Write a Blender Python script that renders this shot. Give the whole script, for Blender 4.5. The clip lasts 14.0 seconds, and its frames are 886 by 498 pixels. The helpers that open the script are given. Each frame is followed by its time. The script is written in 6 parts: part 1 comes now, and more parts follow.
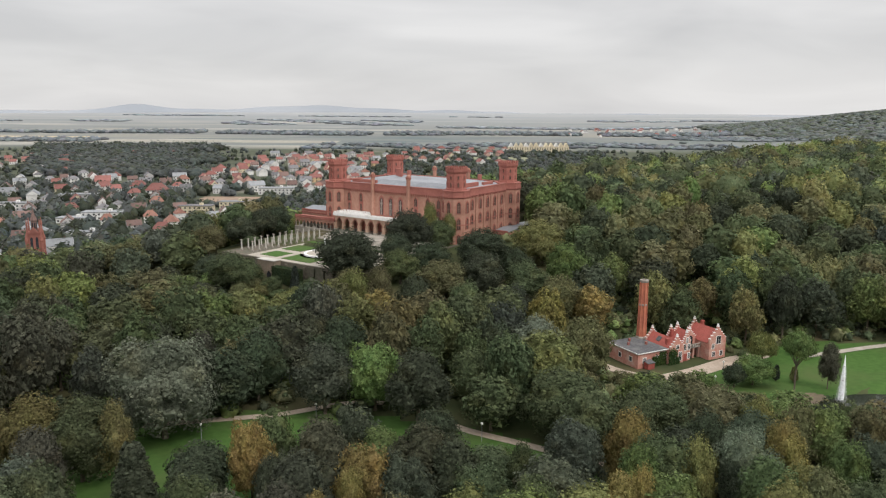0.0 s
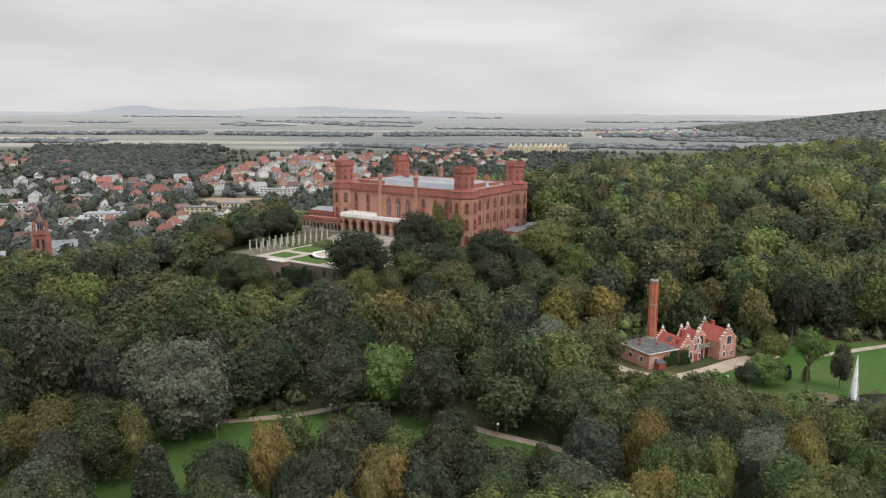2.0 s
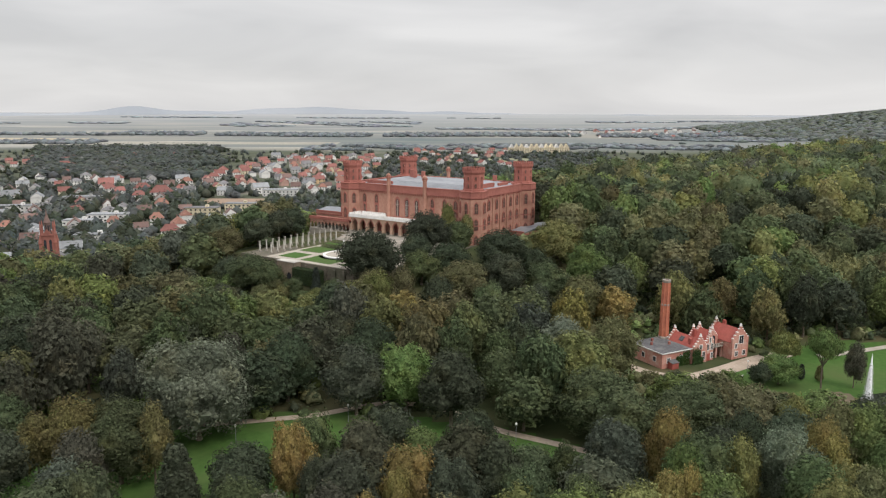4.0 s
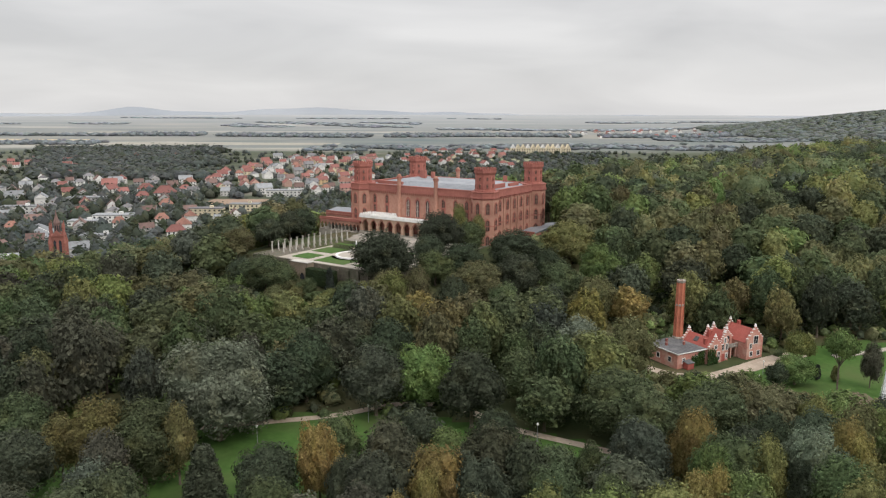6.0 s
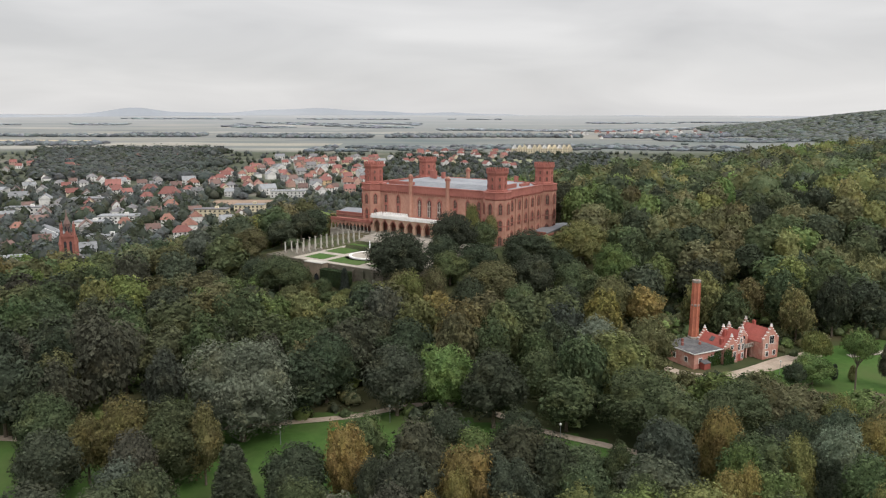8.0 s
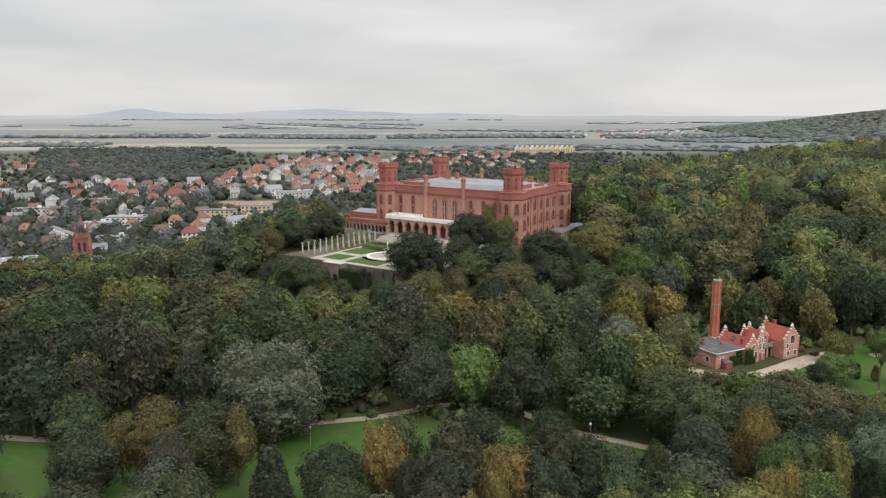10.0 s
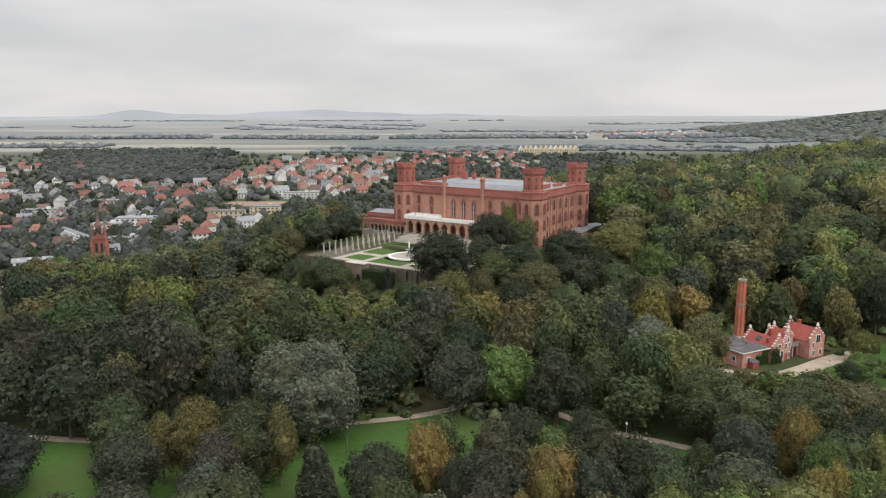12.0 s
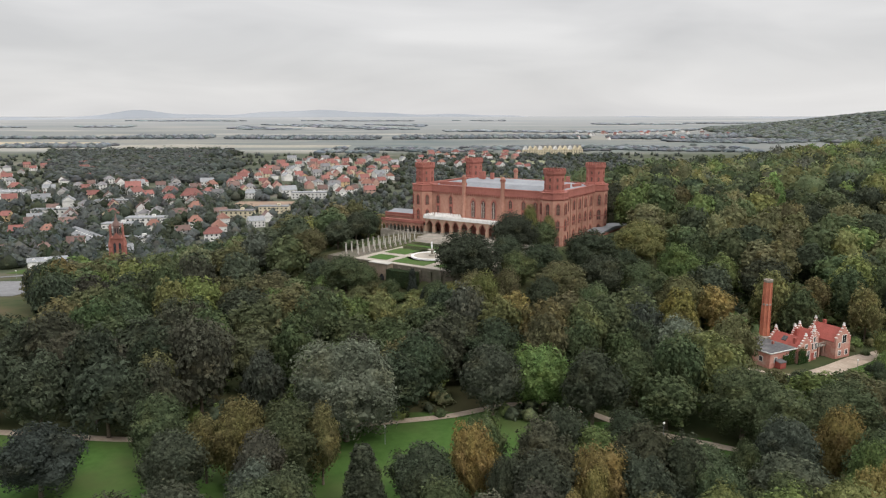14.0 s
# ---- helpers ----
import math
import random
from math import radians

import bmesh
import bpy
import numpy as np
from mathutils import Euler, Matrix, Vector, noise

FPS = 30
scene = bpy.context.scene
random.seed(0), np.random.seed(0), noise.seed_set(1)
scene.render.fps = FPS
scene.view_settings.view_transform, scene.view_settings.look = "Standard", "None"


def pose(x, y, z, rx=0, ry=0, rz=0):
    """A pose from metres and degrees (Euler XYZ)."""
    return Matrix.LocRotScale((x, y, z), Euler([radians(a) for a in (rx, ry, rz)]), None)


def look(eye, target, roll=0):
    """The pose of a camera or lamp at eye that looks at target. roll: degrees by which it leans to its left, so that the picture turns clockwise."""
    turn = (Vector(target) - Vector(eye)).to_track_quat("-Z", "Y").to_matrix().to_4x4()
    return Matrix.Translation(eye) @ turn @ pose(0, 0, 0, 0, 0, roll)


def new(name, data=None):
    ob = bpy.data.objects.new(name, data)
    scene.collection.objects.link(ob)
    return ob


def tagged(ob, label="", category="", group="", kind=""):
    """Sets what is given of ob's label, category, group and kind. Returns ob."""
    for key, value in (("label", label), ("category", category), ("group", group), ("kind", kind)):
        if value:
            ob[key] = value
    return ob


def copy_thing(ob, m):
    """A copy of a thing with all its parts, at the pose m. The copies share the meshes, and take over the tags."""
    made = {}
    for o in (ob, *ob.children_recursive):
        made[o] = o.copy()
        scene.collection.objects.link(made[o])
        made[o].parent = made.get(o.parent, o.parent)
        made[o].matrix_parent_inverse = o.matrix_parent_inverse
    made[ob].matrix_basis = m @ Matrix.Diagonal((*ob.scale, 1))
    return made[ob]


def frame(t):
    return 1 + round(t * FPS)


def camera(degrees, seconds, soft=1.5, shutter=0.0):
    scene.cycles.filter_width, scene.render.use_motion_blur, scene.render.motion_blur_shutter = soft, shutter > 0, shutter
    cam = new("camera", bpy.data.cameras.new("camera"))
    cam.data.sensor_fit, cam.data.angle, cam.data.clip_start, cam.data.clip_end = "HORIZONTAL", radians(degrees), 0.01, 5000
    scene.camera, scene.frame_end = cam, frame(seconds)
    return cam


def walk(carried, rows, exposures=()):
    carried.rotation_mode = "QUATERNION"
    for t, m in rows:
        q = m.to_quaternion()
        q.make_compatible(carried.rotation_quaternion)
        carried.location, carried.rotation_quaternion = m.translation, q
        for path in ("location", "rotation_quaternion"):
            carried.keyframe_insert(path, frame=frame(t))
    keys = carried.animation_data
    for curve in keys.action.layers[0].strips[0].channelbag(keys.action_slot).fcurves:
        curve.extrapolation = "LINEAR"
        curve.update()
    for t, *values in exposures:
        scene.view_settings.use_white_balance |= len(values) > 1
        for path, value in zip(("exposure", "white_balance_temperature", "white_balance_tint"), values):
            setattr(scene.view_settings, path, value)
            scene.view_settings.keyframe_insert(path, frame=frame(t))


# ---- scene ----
cam = camera(61.0, 14.0, soft=1.2)
METRES, EYE, TILT, LEAN, TURN = 41.5, 54.5, -6.4, 0.0, 0.0
ROWS = [
    (0.0, 0.0, 0.0, 0.0, 0.03, -4.29, -0.38),
    (0.5, -0.0216, -0.0001, -0.0002, 0.01, -4.26, -0.36),
    (1.0, -0.0441, 0.0001, -0.0006, -0.02, -4.24, -0.32),
    (1.5, -0.0677, -0.0001, -0.0019, -0.05, -4.22, -0.3),
    (2.0, -0.0917, -0.0003, -0.0027, -0.09, -4.22, -0.28),
    (2.5, -0.1168, -0.0005, -0.0035, -0.13, -4.2, -0.28),
    (3.0, -0.1429, -0.0005, -0.0043, -0.16, -4.2, -0.23),
    (5.5, -0.286, -0.0023, -0.0054, -0.24, -4.16, -0.18),
    (6.0, -0.3165, -0.0026, -0.006, -0.26, -4.15, -0.17),
    (6.5, -0.3474, -0.0028, -0.0066, -0.28, -4.14, -0.17),
    (7.0, -0.3784, -0.0033, -0.0068, -0.3, -4.13, -0.15),
    (7.5, -0.4098, -0.0036, -0.0072, -0.3, -4.13, -0.15),
    (8.0, -0.4431, -0.0036, -0.0077, -0.31, -4.11, -0.11),
    (10.5, -0.6494, -0.0029, -0.011, -0.33, -4.05, 0.04),
    (11.0, -0.6976, -0.003, -0.012, -0.34, -4.03, 0.08),
    (11.5, -0.7467, -0.0031, -0.013, -0.34, -4.02, 0.09),
    (12.0, -0.7974, -0.0038, -0.0139, -0.32, -4.02, 0.1),
    (12.5, -0.8487, -0.0041, -0.0146, -0.31, -4.02, 0.1),
    (13.0, -0.9013, -0.0051, -0.0154, -0.28, -4.01, 0.11),
    (13.5, -0.9547, -0.0061, -0.0157, -0.26, -4.01, 0.18),
    (14.0, -0.9997, -0.0077, -0.0167, -0.3, -4.0, 0.05),
]
walk(cam, [(t, pose(0, 0, EYE, TILT, LEAN, TURN) @ pose(METRES * x, METRES * y, METRES * z, 90 + pitch, roll, yaw)) for t, x, y, z, yaw, pitch, roll in ROWS])

# ---- world, sun, exposure ----
SUN_ELEV, SUN_AZ = 48.0, 140.0          # azimuth clockwise from +y


def make_world():
    w = bpy.data.worlds.new("overcast_sky")
    scene.world = w
    w.use_nodes = True
    nt = w.node_tree
    nt.nodes.clear()
    n, l = nt.nodes.new, nt.links.new
    out, bg = n("ShaderNodeOutputWorld"), n("ShaderNodeBackground")
    sky = n("ShaderNodeTexSky")
    sky.sky_type, sky.sun_disc = 'NISHITA', False
    sky.sun_elevation, sky.sun_rotation = math.radians(SUN_ELEV), math.radians(SUN_AZ)
    dim = n("ShaderNodeVectorMath"); dim.operation = 'SCALE'; dim.inputs["Scale"].default_value = 0.1
    l(sky.outputs[0], dim.inputs[0])
    co, mp = n("ShaderNodeTexCoord"), n("ShaderNodeMapping")
    mp.inputs["Scale"].default_value = (1.0, 1.0, 4.5)
    l(co.outputs["Generated"], mp.inputs[0])
    big, ramp = n("ShaderNodeTexNoise"), n("ShaderNodeValToRGB")
    big.inputs["Scale"].default_value, big.inputs["Detail"].default_value = 3.4, 4.0
    big.inputs["Roughness"].default_value, big.inputs["Distortion"].default_value = 0.45, 0.5
    l(mp.outputs[0], big.inputs["Vector"])
    e = ramp.color_ramp.elements
    e[0].position, e[0].color = 0.32, (0.68, 0.675, 0.68, 1)
    e[1].position, e[1].color = 0.72, (0.885, 0.873, 0.870, 1)
    l(big.outputs["Fac"], ramp.inputs[0])
    mix = n("ShaderNodeMix"); mix.data_type = 'RGBA'; mix.inputs["Factor"].default_value = 0.93
    l(dim.outputs[0], mix.inputs["A"]); l(ramp.outputs[0], mix.inputs["B"])
    # an overcast sky is brighter overhead than along the horizon
    sep, grade, mul = n("ShaderNodeSeparateXYZ"), n("ShaderNodeMapRange"), n("ShaderNodeVectorMath")
    l(co.outputs["Generated"], sep.inputs[0]); l(sep.outputs["Z"], grade.inputs["Value"])
    grade.inputs["From Min"].default_value, grade.inputs["From Max"].default_value = 0.16, 0.9
    grade.inputs["To Min"].default_value, grade.inputs["To Max"].default_value = 0.94, 2.5
    mul.operation = 'SCALE'
    l(mix.outputs["Result"], mul.inputs[0]); l(grade.outputs[0], mul.inputs["Scale"])
    l(mul.outputs[0], bg.inputs[0])
    bg.inputs[1].default_value = 1.0
    l(bg.outputs[0], out.inputs[0])


make_world()
sun = new("sun", bpy.data.lights.new("sun", 'SUN'))
sun.data.energy, sun.data.angle, sun.data.color = 1.5, math.radians(12), (1.0, 0.95, 0.88)
_a, _e = math.radians(SUN_AZ), math.radians(SUN_ELEV)
sun.matrix_world = look((0, 0, 900), Vector((0, 0, 900)) - Vector((math.sin(_a) * math.cos(_e), math.cos(_a) * math.cos(_e), math.sin(_e))))
scene.view_settings.exposure = 0.0

# ---- materials ----


def material(name, rough=0.8, metal=0.0, spec=0.3):
    m = bpy.data.materials.new(name)
    m.use_nodes = True
    b = m.node_tree.nodes["Principled BSDF"]
    b.inputs["Roughness"].default_value, b.inputs["Metallic"].default_value = rough, metal
    b.inputs["Specular IOR Level"].default_value = spec
    return m, m.node_tree, b


def mixed(nt, a, b, fac):
    """A mix of two colours or sockets by a factor socket."""
    mx = nt.nodes.new("ShaderNodeMix"); mx.data_type = 'RGBA'
    for key, val in (("A", a), ("B", b), ("Factor", fac)):
        if hasattr(val, "default_value"):
            nt.links.new(val, mx.inputs[key])
        else:
            mx.inputs[key].default_value = (*val, 1) if key != "Factor" else val
    return mx.outputs["Result"]


def grain(nt, scale, detail=4.0, lo=0.35, hi=0.65, coord="Object"):
    co, tx, mr = nt.nodes.new("ShaderNodeTexCoord"), nt.nodes.new("ShaderNodeTexNoise"), nt.nodes.new("ShaderNodeMapRange")
    tx.inputs["Scale"].default_value, tx.inputs["Detail"].default_value = scale, detail
    nt.links.new(co.outputs[coord], tx.inputs["Vector"])
    mr.inputs["From Min"].default_value, mr.inputs["From Max"].default_value = lo, hi
    nt.links.new(tx.outputs["Fac"], mr.inputs["Value"])
    return mr.outputs[0]


def worn(name, c1, c2, c3=None, big=0.12, fine=1.6, rough=0.85, metal=0.0, spec=0.25, bump=0.3, random_amount=0.0):
    """A surface with wear at two scales: stains (big) and grain (fine)."""
    m, nt, b = material(name, rough, metal, spec)
    col = mixed(nt, c1, c2, grain(nt, fine, 5.0))
    if c3:
        col = mixed(nt, col, c3, grain(nt, big, 3.0, 0.45, 0.75))
    if random_amount:
        info, hsv, mr = nt.nodes.new("ShaderNodeObjectInfo"), nt.nodes.new("ShaderNodeHueSaturation"), nt.nodes.new("ShaderNodeMapRange")
        mr.inputs["To Min"].default_value, mr.inputs["To Max"].default_value = 1 - random_amount, 1 + random_amount
        nt.links.new(info.outputs["Random"], mr.inputs["Value"])
        nt.links.new(mr.outputs[0], hsv.inputs["Value"]); nt.links.new(col, hsv.inputs["Color"])
        col = hsv.outputs[0]
    nt.links.new(col, b.inputs["Base Color"])
    if bump:
        bp = nt.nodes.new("ShaderNodeBump"); bp.inputs["Strength"].default_value, bp.inputs["Distance"].default_value = bump, 0.05
        nt.links.new(grain(nt, fine * 3, 3.0, 0.0, 1.0), bp.inputs["Height"]); nt.links.new(bp.outputs[0], b.inputs["Normal"])
    return m


def leafy(name, source, gaps=True):
    """Foliage whose hue comes from the object's colour or from a tint attribute, varied leaf by leaf and clump by clump."""
    m, nt, b = material(name, 0.8, 0.0, 0.06)
    if source == "object":
        tint = nt.nodes.new("ShaderNodeObjectInfo").outputs["Color"]
    else:
        at = nt.nodes.new("ShaderNodeAttribute"); at.attribute_name = "tint"
        tint = at.outputs["Color"]
    geo, hsv, mr, mh = nt.nodes.new("ShaderNodeNewGeometry"), nt.nodes.new("ShaderNodeHueSaturation"), nt.nodes.new("ShaderNodeMapRange"), nt.nodes.new("ShaderNodeMapRange")
    nt.links.new(geo.outputs["Random Per Island"], mr.inputs["Value"])
    mr.inputs["To Min"].default_value, mr.inputs["To Max"].default_value = (0.52, 1.58) if source == "object" else (0.68, 1.38)
    fine, mf, times = grain(nt, 1.9, 5.0, 0.0, 1.0), nt.nodes.new("ShaderNodeMapRange"), nt.nodes.new("ShaderNodeMath")
    nt.links.new(fine, mf.inputs["Value"]); mf.inputs["From Min"].default_value, mf.inputs["From Max"].default_value = 0.33, 0.67
    mf.inputs["To Min"].default_value, mf.inputs["To Max"].default_value = 0.74, 1.26
    times.operation = 'MULTIPLY'; nt.links.new(mr.outputs[0], times.inputs[0]); nt.links.new(mf.outputs[0], times.inputs[1])
    nt.links.new(times.outputs[0], hsv.inputs["Value"])
    bp = nt.nodes.new("ShaderNodeBump"); bp.inputs["Strength"].default_value, bp.inputs["Distance"].default_value = 0.9, 0.35
    nt.links.new(grain(nt, 1.5, 3.0, 0.0, 1.0), bp.inputs["Height"]); nt.links.new(bp.outputs[0], b.inputs["Normal"])
    nt.links.new(grain(nt, 0.22, 2.0, 0.3, 0.7), mh.inputs["Value"])
    mh.inputs["To Min"].default_value, mh.inputs["To Max"].default_value = 0.484, 0.514
    turned = nt.nodes.new("ShaderNodeVectorMath"); turned.operation = 'MULTIPLY'; turned.inputs[1].default_value = (1.42, 1.14, 0.72)
    nt.links.new(tint, turned.inputs[0])
    part_turned = nt.nodes.new("ShaderNodeMath"); part_turned.operation = 'MULTIPLY'; part_turned.inputs[1].default_value = 0.42
    nt.links.new(grain(nt, 0.17, 3.0, 0.52, 0.72), part_turned.inputs[0])
    tint = mixed(nt, tint, turned.outputs[0], part_turned.outputs[0])
    nt.links.new(mh.outputs[0], hsv.inputs["Hue"]); nt.links.new(tint, hsv.inputs["Color"])
    nt.links.new(hsv.outputs[0], b.inputs["Base Color"])
    tr, mx = nt.nodes.new("ShaderNodeBsdfTranslucent"), nt.nodes.new("ShaderNodeMixShader")
    nt.links.new(hsv.outputs[0], tr.inputs[0]); mx.inputs[0].default_value = 0.3
    out = nt.nodes["Material Output"]
    nt.links.new(b.outputs[0], mx.inputs[1]); nt.links.new(tr.outputs[0], mx.inputs[2])
    if not gaps:
        nt.links.new(mx.outputs[0], out.inputs[0])
        return m
    # gaps between the leaves of a spray
    gap, clear, cut = nt.nodes.new("ShaderNodeMath"), nt.nodes.new("ShaderNodeBsdfTransparent"), nt.nodes.new("ShaderNodeMixShader")
    gap.operation = 'LESS_THAN'; gap.inputs[1].default_value = 0.40 if source == "object" else 0.37
    nt.links.new(grain(nt, 3.6 if source == "object" else 2.2, 2.0, 0.0, 1.0), gap.inputs[0])
    nt.links.new(gap.outputs[0], cut.inputs[0]); nt.links.new(mx.outputs[0], cut.inputs[1]); nt.links.new(clear.outputs[0], cut.inputs[2])
    nt.links.new(cut.outputs[0], out.inputs[0])
    return m


LEAF, WOODS = leafy("foliage", "object"), leafy("woodland_foliage", "tint")
LEAF_IN, WOODS_IN = leafy("inner_foliage", "object", False), leafy("inner_woodland_foliage", "tint", False)
BARK = worn("bark", (0.09, 0.07, 0.05), (0.16, 0.13, 0.10), (0.06, 0.06, 0.05), 0.4, 3.0)
BRICK = worn("pale_red_brick", (0.365, 0.19, 0.14), (0.435, 0.24, 0.178), (0.26, 0.13, 0.096), 0.10, 0.9)
BRICK_RED = worn("deep_red_brick", (0.315, 0.118, 0.095), (0.365, 0.145, 0.115), (0.24, 0.09, 0.074), 0.14, 1.1)
BRICK_TAN = worn("tan_brick", (0.38, 0.25, 0.18), (0.44, 0.30, 0.22), (0.31, 0.19, 0.13), 0.2, 1.2)
STONE = worn("grey_sandstone", (0.28, 0.25, 0.215), (0.35, 0.32, 0.275), (0.19, 0.18, 0.155), 0.15, 1.4)
WHITE = worn("white_stone", (0.72, 0.71, 0.69), (0.80, 0.79, 0.77), (0.60, 0.59, 0.56), 0.5, 2.0, bump=0.1)
PALE = worn("weathered_pale_stone", (0.42, 0.40, 0.36), (0.50, 0.48, 0.44), (0.33, 0.31, 0.27), 0.5, 2.0)
OLD_WALL = worn("mossy_wall_stone", (0.105, 0.09, 0.072), (0.15, 0.13, 0.10), (0.07, 0.075, 0.048), 0.2, 1.2)
METAL = worn("grey_sheet_roof", (0.225, 0.238, 0.258), (0.275, 0.288, 0.308), (0.18, 0.19, 0.206), 0.08, 0.5, 0.55, 0.2, 0.4, 0.1)
TILE = worn("red_roof_tile", (0.30, 0.078, 0.062), (0.35, 0.10, 0.08), (0.23, 0.068, 0.055), 0.3, 2.0)
TAR = worn("tarred_flat_roof", (0.07, 0.07, 0.074), (0.12, 0.12, 0.124), (0.17, 0.165, 0.16), 0.3, 1.5)
GRAVEL = worn("pale_gravel", (0.32, 0.29, 0.245), (0.385, 0.35, 0.30), (0.25, 0.22, 0.18), 0.2, 1.8)
ROAD = worn("path_gravel", (0.32, 0.26, 0.205), (0.41, 0.34, 0.275), (0.26, 0.21, 0.165), 0.25, 1.5)
LAWN = worn("mown_lawn", (0.046, 0.096, 0.022), (0.060, 0.116, 0.028), (0.074, 0.100, 0.035), 0.06, 0.6, 0.9, 0, 0.1)
WATER, _nt, _b = material("pond_water", 0.08, 0.0, 0.5)
_nt.links.new(mixed(_nt, (0.02, 0.025, 0.02), (0.035, 0.04, 0.03), grain(_nt, 0.1)), _b.inputs["Base Color"])
SPRAY = worn("water_spray", (0.80, 0.82, 0.84), (0.9, 0.9, 0.92), None, 0.5, 2.0, 0.5)
MIST, _nt, _b = material("falling_water_drops", 0.6, 0.0, 0.3)
_b.inputs["Base Color"].default_value = (0.85, 0.87, 0.88, 1)
_veil = _nt.nodes.new("ShaderNodeMapRange"); _veil.inputs["To Min"].default_value, _veil.inputs["To Max"].default_value = 0.10, 0.32
_nt.links.new(grain(_nt, 1.6, 4.0, 0.35, 0.7), _veil.inputs["Value"]); _nt.links.new(_veil.outputs[0], _b.inputs["Alpha"])
GLASS, _nt, _b = material("window_glass", 0.12, 0.0, 0.5)
_nt.links.new(mixed(_nt, (0.02, 0.022, 0.026), (0.06, 0.062, 0.07), grain(_nt, 0.35)), _b.inputs["Base Color"])
OLD_GLASS, _nt, _b = material("old_palace_glass", 0.2, 0.0, 0.45)
_nt.links.new(mixed(_nt, (0.055, 0.04, 0.036), (0.15, 0.095, 0.08), grain(_nt, 0.22)), _b.inputs["Base Color"])
OLD_FRAME = worn("brown_window_frames", (0.20, 0.12, 0.095), (0.26, 0.16, 0.125), (0.15, 0.09, 0.07), 0.3, 2.0)
WALLS = {k: worn("render_" + k, c, tuple(x * 0.88 for x in c), tuple(x * 0.75 for x in c), 0.15, 0.7, bump=0.05, random_amount=0.12) for k, c in {
    "white": (0.72, 0.71, 0.69), "cream": (0.66, 0.58, 0.42), "grey": (0.45, 0.44, 0.43), "ochre": (0.58, 0.42, 0.25), "pink": (0.55, 0.36, 0.30)}.items()}
ROOFS = {k: worn("tiles_" + k, c, tuple(x * 0.8 for x in c), tuple(x * 0.65 for x in c), 0.2, 0.9, bump=0.1, random_amount=0.2) for k, c in {
    "red": (0.26, 0.115, 0.10), "orange": (0.30, 0.155, 0.12), "brown": (0.19, 0.125, 0.11), "grey": (0.19, 0.185, 0.19), "slate": (0.26, 0.27, 0.28)}.items()}

# ---- building blocks ----


def mesh_of(name, verts, faces, mat):
    me = bpy.data.meshes.new(name)
    me.from_pydata(verts, [], faces)
    if mat:
        me.materials.append(mat)
    return me


def part(name, bm, mat, parent=None, label=""):
    """Link a bmesh as one mesh object under a thing or a part."""
    me = bpy.data.meshes.new(name)
    bm.to_mesh(me)
    bm.free()
    me.materials.append(mat)
    ob = new(name, me)
    if parent:
        ob.parent = parent
    if label:
        tagged(ob, label)
    return ob


def thing(name, m, label, category, group="", kind=""):
    ob = new(name)
    ob.matrix_world = m
    return tagged(ob, label, category, group, kind)


def box(bm, x0, x1, y0, y1, z0, z1):
    v = [bm.verts.new(p) for p in ((x0, y0, z0), (x1, y0, z0), (x1, y1, z0), (x0, y1, z0), (x0, y0, z1), (x1, y0, z1), (x1, y1, z1), (x0, y1, z1))]
    for f in ((3, 2, 1, 0), (4, 5, 6, 7), (0, 1, 5, 4), (1, 2, 6, 5), (2, 3, 7, 6), (3, 0, 4, 7)):
        bm.faces.new([v[i] for i in f])
    return bm


def boxed(*a):
    return box(bmesh.new(), *a)


def prism(bm, outline, a0, a1, place):
    """Extrude a 2D outline from a0 to a1; place(p, q, a) gives the point."""
    lo, hi = [bm.verts.new(place(p, q, a0)) for p, q in outline], [bm.verts.new(place(p, q, a1)) for p, q in outline]
    n = len(outline)
    bm.faces.new(lo[::-1]); bm.faces.new(hi)
    for i in range(n):
        bm.faces.new((lo[i], lo[(i + 1) % n], hi[(i + 1) % n], hi[i]))
    bmesh.ops.recalc_face_normals(bm, faces=bm.faces[:])
    return bm


def rings(bm, levels, sides=8, turn=0.0, cx=0.0, cy=0.0):
    """A turned body: (radius, height) levels from the bottom up, closed at both ends."""
    rows = []
    for r, z in levels:
        rows.append([bm.verts.new((cx + r * math.cos(turn + 2 * math.pi * i / sides), cy + r * math.sin(turn + 2 * math.pi * i / sides), z)) for i in range(sides)])
    for a, b in zip(rows, rows[1:]):
        for i in range(sides):
            bm.faces.new((a[i], a[(i + 1) % sides], b[(i + 1) % sides], b[i]))
    bm.faces.new(rows[0][::-1]); bm.faces.new(rows[-1])
    return bm


def arch(w, h, pointed=True, steps=6):
    """Outline of an arched opening, w wide and h high, foot at the origin's height."""
    pts = [(-w / 2, 0), (w / 2, 0)]
    if pointed:
        rise = 0.8 * w
        for i in range(steps + 1):
            k = i / steps
            pts.append((w / 2 * (1 - k ** 1.7), h - rise + rise * k ** 0.75))
        for i in range(steps - 1, -1, -1):
            k = i / steps
            pts.append((-w / 2 * (1 - k ** 1.7), h - rise + rise * k ** 0.75))
    else:
        for i in range(2 * steps + 1):
            a = math.pi * i / (2 * steps)
            pts.append((w / 2 * math.cos(a), h - w / 2 + w / 2 * math.sin(a)))
    return pts


def smooth(a, b, x):
    k = min(1.0, max(0.0, (x - a) / (b - a)))
    return k * k * (3 - 2 * k)


# ---- ground ----
SPINE = ((-42, 302, 0, 26, 92), (5, 342, 0, 34, 95), (160, 440, 3, 70, 110), (450, 640, 7, 110, 150), (900, 900, 8, 150, 200))


